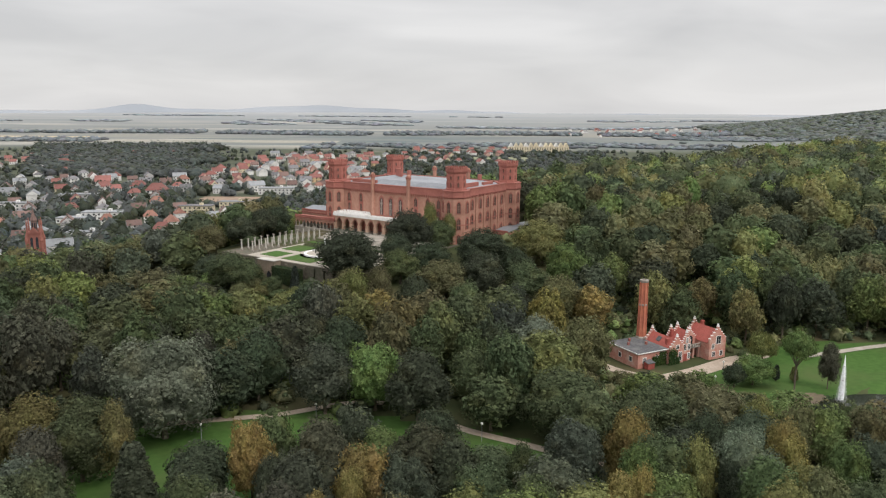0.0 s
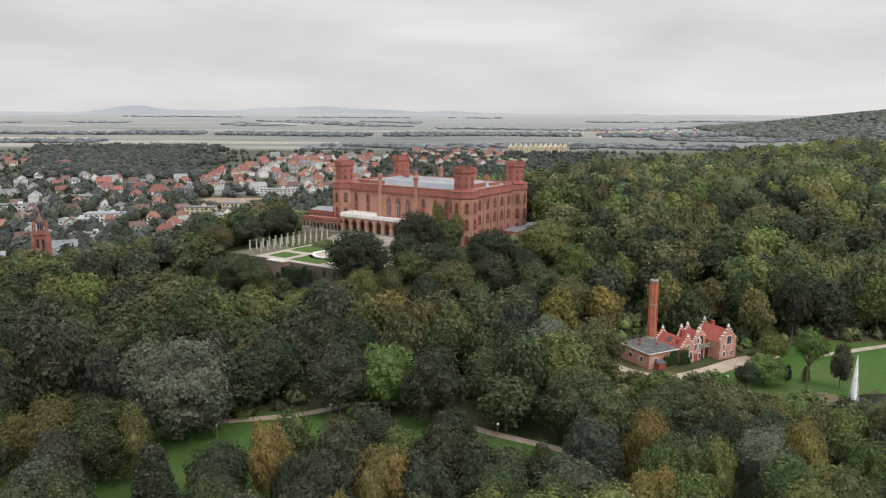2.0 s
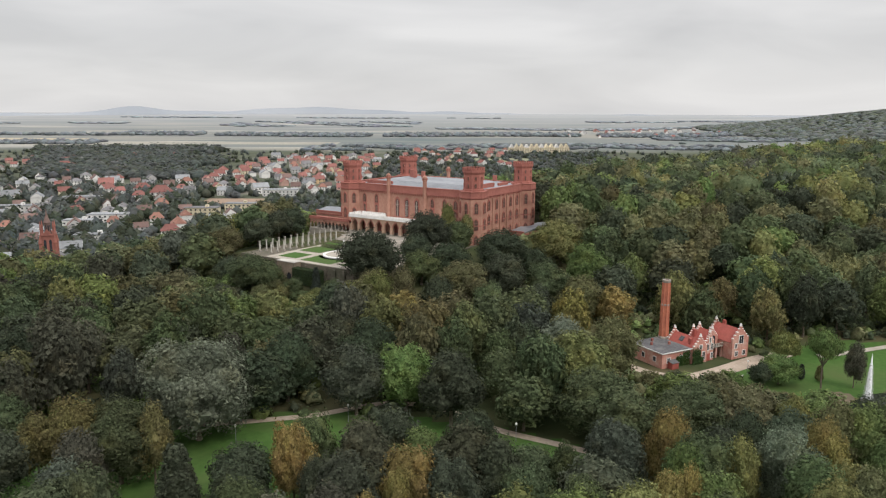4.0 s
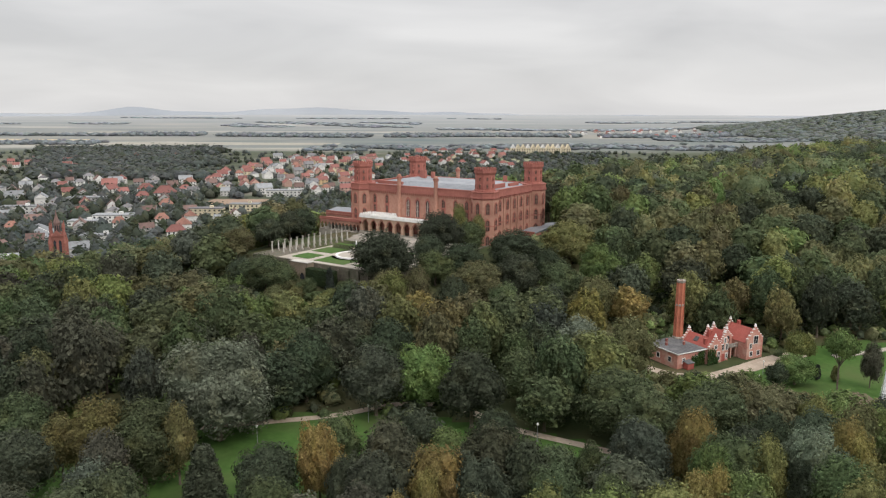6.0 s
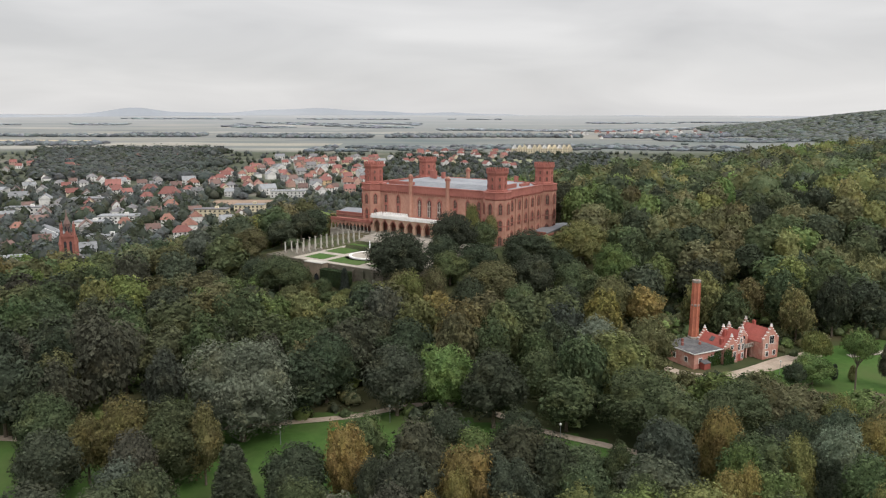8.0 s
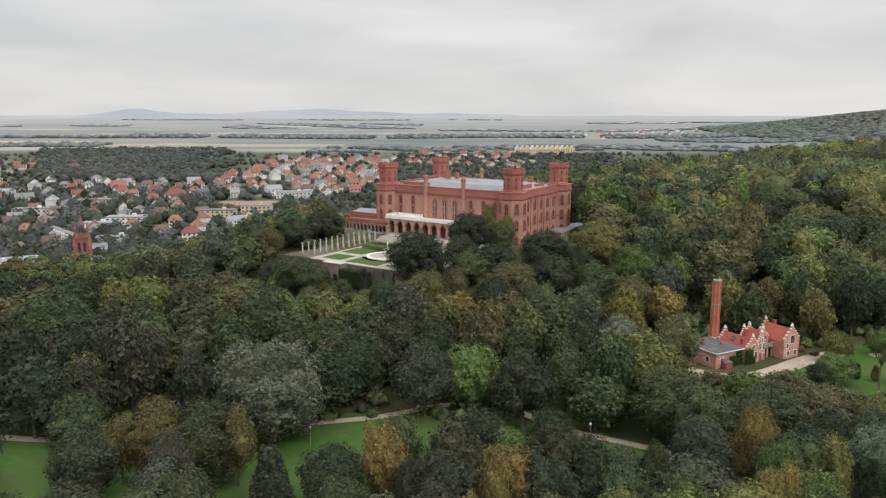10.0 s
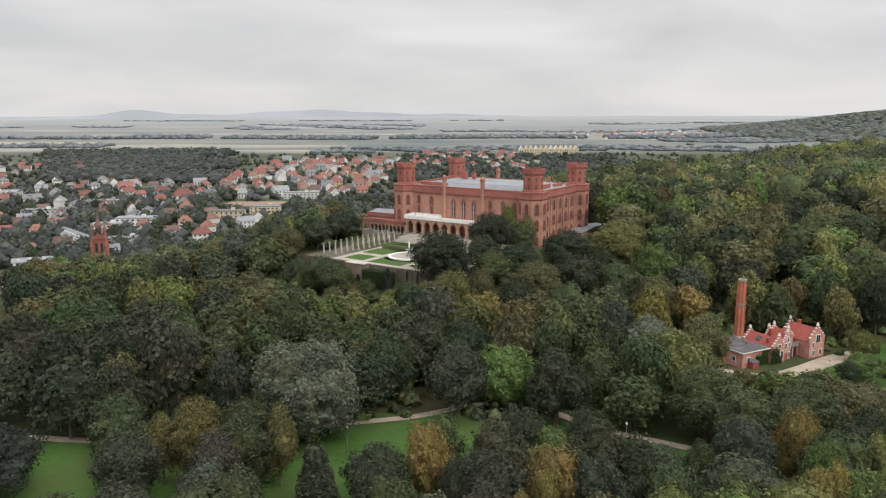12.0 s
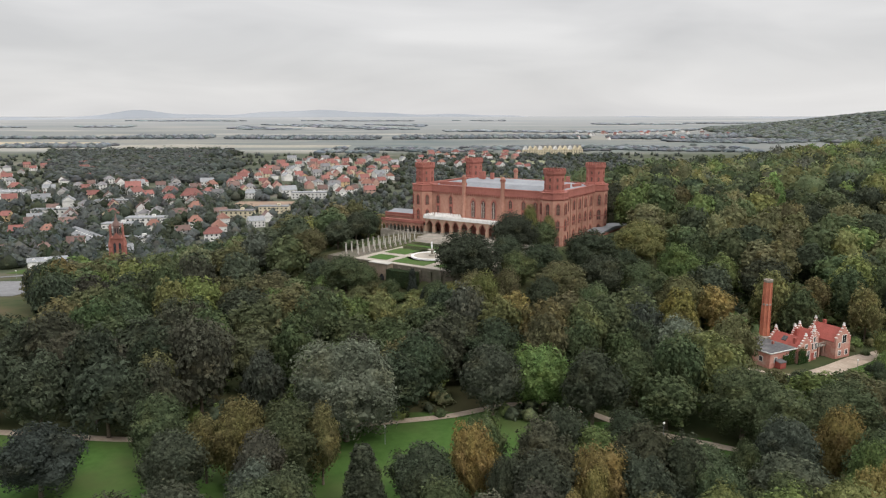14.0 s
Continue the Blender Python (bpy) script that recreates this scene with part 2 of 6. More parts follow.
def wooded_hill(x, y):
    return 82 * math.exp(-((x - 1600) / 320) ** 2 / 2 - ((y - 2450) / 430) ** 2 / 2)


def land(x, y):
    """Height of the ground: valley, castle hill with its ridge, town plain, far fields tilted up to the camera's
    horizon and a wooded hill.
    """
    base = -19.5 - 22.5 * smooth(230, 560, y - 0.10 * x)
    base -= 4.5 * math.exp(-((x - 95) / 45) ** 2 - ((y - 212) / 40) ** 2)
    best = 0.0
    z = base
    for (x0, y0, h0, f0, w0), (x1, y1, h1, f1, w1) in zip(SPINE, SPINE[1:]):
        dx, dy = x1 - x0, y1 - y0
        k = min(1.0, max(0.0, ((x - x0) * dx + (y - y0) * dy) / (dx * dx + dy * dy)))
        d = math.hypot(x - x0 - k * dx, y - y0 - k * dy)
        f, w, h = f0 + k * (f1 - f0), w0 + k * (w1 - w0), h0 + k * (h1 - h0)
        s = 1 - smooth(f, f + w, d)
        z = max(z, base + (h - base) * s)
    if -260 < x < 260 and y < 420:
        # level bench under the brick house
        a, b = 0.888 * (x - 59.8) + 0.46 * (y - 219.6), -0.46 * (x - 59.8) + 0.888 * (y - 219.6)
        w = 1 - smooth(7, 19, math.hypot(a - min(34.0, max(0.0, a)), b - min(8.0, max(-4.0, b))))
        z += (-24.1 - z) * w
        # steep foot of the garden terrace
        u, v = 0.8247 * (x + 47.8) - 0.5656 * (y - 340.4), 0.5656 * (x + 47.8) + 0.8247 * (y - 340.4)
        z -= 5.0 * smooth(68, 76, -v) * (1 - smooth(92, 130, -v)) * smooth(-30, 0, u) * (1 - smooth(66, 90, u))
        # hollow of the park pond
        w = 1 - smooth(0.85, 1.3, math.hypot((x - 123) / 25, (y - 168) / 29))
        z += (min(z, -24.6) - z) * w
    z += wooded_hill(x, y)
    far = max(0.0, y - 1500) / 3300
    return z + 60 * far ** 1.15


def axis(stops):
    out = []
    for (a, step), (b, _) in zip(stops, stops[1:]):
        out += list(np.arange(a, b, step))
    return out + [stops[-1][0]]


def ground():
    xs = axis(((-4800, 220), (-1400, 60), (-320, 12), (420, 60), (1600, 150), (4800, 1)))
    ys = axis(((-600, 60), (60, 8), (480, 24), (1200, 60), (2600, 120), (4880, 1)))
    verts = [(x, y, land(x, y)) for y in ys for x in xs]
    n = len(xs)
    faces = [(j * n + i, j * n + i + 1, (j + 1) * n + i + 1, (j + 1) * n + i) for j in range(len(ys) - 1) for i in range(n - 1)]
    m, nt, b = material("countryside", 0.95, 0, 0.1)
    co, sep = nt.nodes.new("ShaderNodeTexCoord"), nt.nodes.new("ShaderNodeSeparateXYZ")
    nt.links.new(co.outputs["Object"], sep.inputs[0])
    mp, vor = nt.nodes.new("ShaderNodeMapping"), nt.nodes.new("ShaderNodeTexVoronoi")
    mp.inputs["Scale"].default_value = (0.0013, 0.0085, 0.0); mp.inputs["Rotation"].default_value = (0, 0, 0.12)
    nt.links.new(co.outputs["Object"], mp.inputs[0]); nt.links.new(mp.outputs[0], vor.inputs["Vector"])
    vor.inputs["Scale"].default_value = 1.0
    ramp = nt.nodes.new("ShaderNodeValToRGB"); ramp.color_ramp.interpolation = 'CONSTANT'
    sc = nt.nodes.new("ShaderNodeSeparateColor"); nt.links.new(vor.outputs["Color"], sc.inputs[0]); nt.links.new(sc.outputs[0], ramp.inputs[0])
    # field colours of the plain are greyed, with haze mixed into them
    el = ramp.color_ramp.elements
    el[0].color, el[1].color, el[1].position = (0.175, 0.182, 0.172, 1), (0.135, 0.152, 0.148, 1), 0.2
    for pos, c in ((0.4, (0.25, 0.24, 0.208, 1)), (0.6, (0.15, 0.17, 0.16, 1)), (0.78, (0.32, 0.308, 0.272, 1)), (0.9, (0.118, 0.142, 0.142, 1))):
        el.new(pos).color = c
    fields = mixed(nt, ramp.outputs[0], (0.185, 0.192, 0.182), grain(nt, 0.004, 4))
    near = mixed(nt, mixed(nt, (0.035, 0.05, 0.02), (0.07, 0.075, 0.035), grain(nt, 0.08, 5)), (0.10, 0.075, 0.045), grain(nt, 0.03, 3, 0.5, 0.75))
    town = mixed(nt, mixed(nt, (0.062, 0.072, 0.048), (0.09, 0.098, 0.066), grain(nt, 0.03, 5)), (0.17, 0.16, 0.135), grain(nt, 0.012, 3, 0.5, 0.7))

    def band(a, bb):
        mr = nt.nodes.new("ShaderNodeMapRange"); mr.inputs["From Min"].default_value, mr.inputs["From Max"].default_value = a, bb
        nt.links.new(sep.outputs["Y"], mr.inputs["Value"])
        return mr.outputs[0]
    # distance haze painted in: fields fade to blue-grey further out
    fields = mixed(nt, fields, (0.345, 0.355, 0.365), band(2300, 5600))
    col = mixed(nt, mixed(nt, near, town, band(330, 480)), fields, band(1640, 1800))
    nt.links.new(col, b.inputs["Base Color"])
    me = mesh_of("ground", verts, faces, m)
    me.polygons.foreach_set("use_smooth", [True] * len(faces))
    tagged(new("ground", me), "rolling ground with woodland floor, town plain and stubble fields paled by painted haze", "ground", kind="structure")


ground()


def draped(name, pts, width, lift, mat, label, category, step=2.0):
    """A strip of path laid on the land along a smooth line through pts."""
    line = []
    for (x0, y0), (x1, y1) in zip(pts, pts[1:]):
        n = max(1, int(math.hypot(x1 - x0, y1 - y0) / step))
        line += [(x0 + (x1 - x0) * i / n, y0 + (y1 - y0) * i / n) for i in range(n)]
    line.append(pts[-1])
    for _ in range(12):
        line = [line[0]] + [((a[0] + 2 * b[0] + c[0]) / 4, (a[1] + 2 * b[1] + c[1]) / 4) for a, b, c in zip(line, line[1:], line[2:])] + [line[-1]]
    verts, faces = [], []
    for i, (x, y) in enumerate(line):
        a, b = line[max(0, i - 1)], line[min(len(line) - 1, i + 1)]
        dx, dy = b[0] - a[0], b[1] - a[1]
        d = math.hypot(dx, dy) or 1
        for s in (-1, 0, 1):
            px, py = x - dy / d * s * width / 2, y + dx / d * s * width / 2
            verts.append((px, py, land(px, py) + lift))
        if i:
            k = 3 * i
            faces += [(k - 3, k - 2, k + 1, k), (k - 2, k - 1, k + 2, k + 1)]
    return tagged(new(name, mesh_of(name, verts, faces, mat)), label, category, kind="structure")


def meadow(name, outline, mat, lift, label, category, step=3.0):
    """A patch of lawn draped on the land inside an outline."""
    xs, ys = [p[0] for p in outline], [p[1] for p in outline]

    def inside(x, y):
        hit = False
        for (x0, y0), (x1, y1) in zip(outline, outline[1:] + outline[:1]):
            if (y0 > y) != (y1 > y) and x < (x1 - x0) * (y - y0) / (y1 - y0) + x0:
                hit = not hit
        return hit
    bm, made = bmesh.new(), {}

    def vert(i, j):
        if (i, j) not in made:
            x, y = min(xs) + i * step, min(ys) + j * step
            made[i, j] = bm.verts.new((x, y, land(x, y) + lift))
        return made[i, j]
    for i in range(int((max(xs) - min(xs)) / step)):
        for j in range(int((max(ys) - min(ys)) / step)):
            if inside(min(xs) + (i + 0.5) * step, min(ys) + (j + 0.5) * step):
                bm.faces.new((vert(i, j), vert(i + 1, j), vert(i + 1, j + 1), vert(i, j + 1)))
    return tagged(part(name, bm, mat), label, category, kind="structure")


PARK = [(-190, 100), (40, 100), (30, 150), (18, 160), (0, 168), (-36, 176), (-60, 171), (-110, 160), (-190, 168)]
YARD = [(58, 206), (72, 190), (150, 186), (175, 214), (150, 236), (118, 240), (98, 230), (80, 214)]
meadow("lawn", PARK, LAWN, 0.15, "bright green mown park lawn between the trees", "lawn")
meadow("lawn", YARD, LAWN, 0.15, "green lawn beside the brick house and the pond", "lawn")
draped("path", [(-190, 172), (-143, 163.5), (-111, 159), (-80, 163), (-53, 169), (-37, 172.5), (-24, 181), (-8, 179), (3, 165), (18, 157), (34, 147)], 2.6, 0.3, ROAD, "pale gravel footpath across the park lawn", "path")
draped("path", [(64, 210), (71, 213.5), (80, 219), (88, 225), (95, 230), (104, 233)], 6.4, 0.3, ROAD, "tan gravel drive in front of the brick house", "driveway")
draped("path", [(47, 228), (51.5, 218), (57, 213), (66, 211.5)], 4.2, 0.3, ROAD, "trodden earth path round the annexe", "path")
draped("path", [(112, 228), (122, 229), (135, 232), (170, 238)], 2.6, 0.3, GRAVEL, "pale gravel walk along the lawn", "path")
meadow("grass_verge", [(50, 214), (58, 206), (72, 208), (90, 219), (86, 225), (70, 217), (60, 214)], LAWN, 0.16, "rough green grass verge before the brick house", "lawn", 1.5)

# ---- palace ----
PA = math.atan2(-0.5656, 0.8247)
PALACE = pose(-47.8, 340.4, 0, 0, 0, math.degrees(PA))     # x along the garden front, y into the building
LU, LV = 64.3, 42.0


def window_at(parent, place, w, h, surround, pointed=True, name="window", depth=0.3, tracery=None):
    """An arched window: a proud surround, dark panes and a mullion, facing outwards; place(p, q, out) maps it onto the wall."""
    bm = bmesh.new()
    outer, inner = arch(w * 1.35, h * 1.12, pointed), arch(w, h, pointed)
    n = len(outer)
    o = [[bm.verts.new(place(p, q + (-0.1 if q == 0 else 0), d)) for p, q in outer] for d in (0.0, depth)]
    i_ = [[bm.verts.new(place(p, q, d)) for p, q in inner] for d in (0.05, depth)]
    for k in range(n):
        j = (k + 1) % n
        bm.faces.new((o[0][k], o[0][j], o[1][j], o[1][k]))
        bm.faces.new((o[1][k], o[1][j], i_[1][j], i_[1][k]))
        bm.faces.new((i_[1][k], i_[1][j], i_[0][j], i_[0][k]))
    bmesh.ops.recalc_face_normals(bm, faces=bm.faces[:])
    win = part(name, bm, surround, parent)
    bm = bmesh.new()
    bm.faces.new([bm.verts.new(place(p, q, 0.06)) for p, q in inner])
    part("pane", bm, OLD_GLASS, win, "dull brown glass pane")
    bm = bmesh.new()
    prism(bm, [(-0.1, 0.05), (0.1, 0.05), (0.1, h * 0.9), (-0.1, h * 0.9)], 0.06, 0.16, place)
    if w > 1.2:
        for q in (0.34, 0.64):
            prism(bm, [(-w * 0.47, h * q - 0.08), (w * 0.47, h * q - 0.08), (w * 0.47, h * q + 0.08), (-w * 0.47, h * q + 0.08)], 0.062, 0.14, place)
        for e in (-1, 1):
            prism(bm, [(e * w * 0.49 - 0.08, 0.05), (e * w * 0.49 + 0.08, 0.05), (e * w * 0.49 + 0.08, h - 0.8 * w), (e * w * 0.49 - 0.08, h - 0.8 * w)], 0.064, 0.15, place)
    part("mullion", bm, tracery or OLD_FRAME, win, "slender window frame bars")
    return win


def on_wall(side, s, z):
    """Placement on a palace wall: side 'front' (y=-2), 'east' (x=LU+2), 'west', at s metres along and z up."""
    if side == 'front':
        return lambda p, q, d: (s + p, -2.0 - d, z + q)
    if side == 'east':
        return lambda p, q, d: (LU + 2.0 + d, s + p, z + q)
    if side == 'west':
        return lambda p, q, d: (-2.0 - d, s - p, z + q)
    return lambda p, q, d: (s - p, LV + 2.0 + d, z + q)


def on_drum(cx, cy, r, ang, z):
    ca, sa = math.cos(ang), math.sin(ang)
    return lambda p, q, d: (cx + (r + d) * ca - p * sa, cy + (r + d) * sa + p * ca, z + q)


def palace():
    pal = thing("palace", PALACE, "red brick palace with four octagonal corner towers", "palace")
    top = 19.4
    walls = {}
    for nm, b in (("wall", (2, LU - 2, -2, -0.8, -9, top)), ("wall", (LU + 0.8, LU + 2, 2, LV - 2, -14, top)), ("wall", (2, LU - 2, LV + 0.8, LV + 2, -12, top)), ("wall", (-2, -0.8, 2, LV - 2, -9, top))):
        walls[len(walls)] = part(nm, boxed(*b), BRICK, pal)
    front, east, back, west = walls[0], walls[1], walls[2], walls[3]
    # cornice with corbel table and parapet on each wall
    for w, (a0, a1, f) in zip((front, east, back, west), (
            (4, LU - 4, lambda a0, a1, d0, d1, z0, z1: (a0, a1, -2 - d1, -2 - d0, z0, z1)), (4, LV - 4, lambda a0, a1, d0, d1, z0, z1: (LU + 2 + d0, LU + 2 + d1, a0, a1, z0, z1)),
            (4, LU - 4, lambda a0, a1, d0, d1, z0, z1: (a0, a1, LV + 2 + d0, LV + 2 + d1, z0, z1)), (4, LV - 4, lambda a0, a1, d0, d1, z0, z1: (-2 - d1, -2 - d0, a0, a1, z0, z1)))):
        part("cornice", boxed(*f(a0, a1, 0.0, 0.45, 18.6, 19.4)), BRICK_RED, w, "deep red brick cornice")
        part("parapet", boxed(*f(a0, a1, -0.6, 0.3, 19.4, 21.3)), BRICK_RED, w, "deep red brick parapet")
        part("coping", boxed(*f(a0, a1, -0.7, 0.45, 21.3, 21.6)), BRICK_RED, w)
        bm, k = bmesh.new(), a0 + 0.5
        while k < a1 - 0.5:
            box(bm, *f(k, k + 0.45, 0.0, 0.35, 17.7, 18.6))
            k += 1.1
        tagged(part("corbel_table", bm, BRICK_RED, w), kind="stuff")
        part("string_course", boxed(*f(a0, a1, 0.0, 0.18, 7.6, 8.0)), BRICK_RED, w)
    # windows of the garden front
    for s in (8.6, 15.4, 45.4, 51.6, 57.0):
        part("recess", boxed(s - 1.1, s + 1.1, -2.045, -2.0, 8.6, 14.0), BRICK_RED, front, "red brick panel between the storeys")
        window_at(front, on_wall('front', s, 13.4), 1.6, 3.6, BRICK_RED, tracery=OLD_FRAME)
        window_at(front, on_wall('front', s, 9.2), 1.4, 3.2, BRICK_RED, False, tracery=OLD_FRAME)
    for s in (27.0, 32.1, 37.3):
        window_at(front, on_wall('front', s, 8.4), 1.9, 7.6, BRICK_RED, tracery=PALE)
    for s in (8.9, 15.3, 21.3, 27.2, 33.0):
        for z, w_, h in ((12.6, 1.7, 4.2), (6.6, 1.6, 4.0), (0.6, 1.5, 3.6)):
            window_at(east, on_wall('east', s, z), w_, h, BRICK_RED)
    for s in (5.9, 12.1, 18.3, 24.2, 30.1, 35.6):
        part("pilaster", boxed(LU + 2, LU + 2.35, s - 0.45, s + 0.45, -12, 18.0), BRICK, east)
    for s in (10, 17, 24, 31):
        for z, w_, h in ((12.6, 1.7, 4.2), (5.0, 1.5, 3.6)):
            window_at(west, on_wall('west', s, z), w_, h, BRICK)
    # slender octagonal pinnacles
    for s, y in ((22.4, -2.3), (41.7, -2.3), (22.4, LV + 2.3), (41.7, LV + 2.3)):
        pin = part("pinnacle", rings(bmesh.new(), ((0.9, -2), (0.9, 24.2), (1.15, 24.6), (1.15, 25.2), (0.95, 25.4), (0.95, 26.0), (0.4, 26.6)), 8, math.pi / 8, s, y), BRICK, pal, "slender octagonal brick pinnacle")
        part("cap", rings(bmesh.new(), ((1.25, 24.9), (1.25, 25.5)), 8, math.pi / 8, s, y), BRICK_RED, pin)
    # roof with raised seams around a light well
    bm = bmesh.new()
    o = [bm.verts.new(p) for p in ((-0.6, -0.6, 20.4), (LU + 0.6, -0.6, 20.4), (LU + 0.6, LV + 0.6, 20.4), (-0.6, LV + 0.6, 20.4))]
    r = [bm.verts.new(p) for p in ((9, 9, 22.5), (LU - 9, 9, 22.5), (LU - 9, LV - 9, 22.5), (9, LV - 9, 22.5))]
    i_ = [bm.verts.new(p) for p in ((15, 15, 21.5), (LU - 15, 15, 21.5), (LU - 15, LV - 15, 21.5), (15, LV - 15, 21.5))]
    for k in range(4):
        j = (k + 1) % 4
        bm.faces.new((o[k], o[j], r[j], r[k])); bm.faces.new((r[k], r[j], i_[j], i_[k]))
    bm.faces.new(i_)
    roof = part("roof", bm, METAL, pal, "pale grey sheet metal roof")
    bm = bmesh.new()
    for k in range(1, 50):
        x = 9 + k * (LU - 18) / 50
        prism(bm, [(-0.3, 20.56), (9, 22.62), (9, 22.5), (-0.3, 20.4)], x - 0.06, x + 0.06, lambda p, q, a: (a, p, q))
    part("seams", bm, METAL, roof)
    for x, y, w_, h in ((12, 30, 3.4, 3.0), (17, 31, 1.6, 2.4), (55, 33, 1.6, 2.4)):
        part("chimney", boxed(x - w_ / 2, x + w_ / 2, y - 0.6, y + 0.6, 21.6, 22.6 + h), BRICK_RED, roof, "red brick chimney stack")
    # stepped attic blocks behind the parapet
    for b in ((6, 20, 3, 4, 20.6, 22.6), (LU - 4, LU - 3, 8, 22, 20.6, 22.9), (LU - 4, LU - 3, 26, 34, 20.6, 22.4)):
        part("attic_wall", boxed(*b), BRICK_RED, roof, "red brick attic wall")
    # corner towers
    for cx, cy, foot in ((0, 0, -9), (LU, 0, -14), (LU, LV, -14), (0, LV, -12)):
        oct_ = math.pi / 8
        tw = part("tower", rings(bmesh.new(), ((5.7, foot), (5.7, 18.3)), 8, oct_, cx, cy), BRICK, pal, "octagonal red brick corner tower")
        part("cornice", rings(bmesh.new(), ((5.7, 18.3), (6.1, 18.9), (6.1, 19.5), (5.85, 19.5), (5.85, 21.2), (6.1, 21.3), (6.1, 21.6), (4.2, 21.6)), 8, oct_, cx, cy), BRICK_RED, tw, "deep red brick cornice ring")
        part("drum", rings(bmesh.new(), ((4.35, 21.6), (4.35, 22.2), (4.05, 22.4), (4.05, 28.2), (4.35, 28.7), (4.6, 29.2), (4.6, 30.2), (4.0, 30.2), (4.0, 29.6)), 8, oct_, cx, cy), BRICK_RED, tw, "upper tower storey of red brick")
        part("string_course", rings(bmesh.new(), ((5.85, 7.6), (5.85, 8.0)), 8, oct_, cx, cy), BRICK_RED, tw)
        for k in range(24):
            a = 2 * math.pi * k / 24
            ca, sa = math.cos(a), math.sin(a)
            rr = 4.28
            bm = prism(bmesh.new(), [(-0.36, 30.2), (0.36, 30.2), (0.36, 31.0), (-0.36, 31.0)], rr - 0.22, rr + 0.22, lambda p, q, d: (cx + d * ca - p * sa, cy + d * sa + p * ca, q))
            part("merlon", bm, BRICK_RED, tw)
        for k in range(8):
            a = k * math.pi / 4
            ap = 4.05 * math.cos(math.pi / 8)
            window_at(tw, on_drum(cx, cy, ap, a, 22.9), 0.75, 1.9, BRICK_RED)
            window_at(tw, on_drum(cx, cy, ap, a, 26.0), 0.7, 1.5, BRICK_RED)
            al = 5.7 * math.cos(math.pi / 8)
            inward = Vector((LU / 2 - cx, LV / 2 - cy, 0)).normalized()
            if math.cos(a) * inward.x + math.sin(a) * inward.y < 0.3:
                for z, h in ((12.6, 4.4), (6.0, 4.4), (0.0, 3.8)):
                    window_at(tw, on_drum(cx, cy, al, a, z), 1.5, h, BRICK_RED)
    return pal


def portico():
    """Arcaded garden hall in front of the palace with a white battlemented terrace on top."""
    po = thing("portico", PALACE, "sandy brick arcade with pointed arches and white battlemented terrace", "arcade")
    y0, y1, zf, zt = -10.0, -2.3, 0.9, 7.4
    bays, x0, wbay = 11, 7.2, 4.5
    for k in range(bays + 1):
        x = x0 + k * wbay
        pier = part("pier", boxed(x - 0.62, x + 0.62, y0 - 0.25, y0 + 1.2, zf, 4.2), BRICK_TAN, po, "tan brick pier")
        part("base", boxed(x - 0.8, x + 0.8, y0 - 0.45, y0 + 1.3, zf, zf + 0.7), STONE, pier)
    for k in range(bays):
        x = x0 + (k + 0.5) * wbay
        ins = arch(3.3, 5.6, True, 7)
        side = [(p, q + zf) for p, q in ins[2:]]
        outline = [(wbay / 2, side[0][1]), (wbay / 2, zt)] + [(-wbay / 2, zt), (-wbay / 2, side[0][1])] + side[::-1]
        bm = bmesh.new()
        prism(bm, outline, y0, y0 + 0.9, lambda p, q, a: (x + p, a, q))
        part("arch", bm, BRICK_TAN, po, "tan brick pointed arch")
        bm = bmesh.new()
        o, i_ = arch(3.9, 6.05, True, 7)[2:], ins[2:]
        vo, vi = [bm.verts.new((x + p, y0 - 0.06, q + zf)) for p, q in o], [bm.verts.new((x + p, y0 - 0.06, q + zf)) for p, q in i_]
        for a in range(len(vo) - 1):
            bm.faces.new((vo[a], vo[a + 1], vi[a + 1], vi[a]))
        part("arch_ring", bm, BRICK_RED, po, "red brick arch ring")
    part("side_wall", boxed(x0 - 0.6, x0 + 0.5, y0 + 1.2, y1, zf, zt), BRICK_TAN, po)
    part("side_wall", boxed(x0 + bays * wbay - 0.5, x0 + bays * wbay + 0.6, y0 + 1.2, y1, zf, zt), BRICK_TAN, po)
    part("deck", boxed(x0 - 0.9, x0 + bays * wbay + 0.9, y0 - 0.5, y1, zt, zt + 0.35), WHITE, po, "pale stone terrace deck")
    part("floor", boxed(x0 - 1, x0 + bays * wbay + 1, y0 - 0.6, y1, zf - 2.2, zf), STONE, po)
    part("back_wall", boxed(x0, x0 + bays * wbay, y1 - 0.02, y1 + 0.2, zf, zt), BRICK_RED, po)
    xe = x0 + bays * wbay
    for b, ax in (((x0 - 0.9, xe + 0.9, y0 - 0.5, y0 - 0.05), 0), ((x0 - 0.9, x0 - 0.45, y0, y1), 1), ((xe + 0.45, xe + 0.9, y0, y1), 1), ((x0, 21.0, y1 - 0.5, y1 - 0.05), 0)):
        rail = part("parapet", boxed(*b, zt + 0.35, zt + 1.15), WHITE, po, "white stone parapet")
        a0, a1 = (b[0], b[1]) if ax == 0 else (b[2], b[3])
        n = int((a1 - a0) / 1.35)
        for k in range(n):
            s = a0 + (k + 0.5) * (a1 - a0) / n
            q = (s - 0.4, s + 0.4, b[2], b[3]) if ax == 0 else (b[0], b[1], s - 0.4, s + 0.4)
            part("merlon", boxed(*q, zt + 1.15, zt + 1.75), WHITE, rail)
    return po


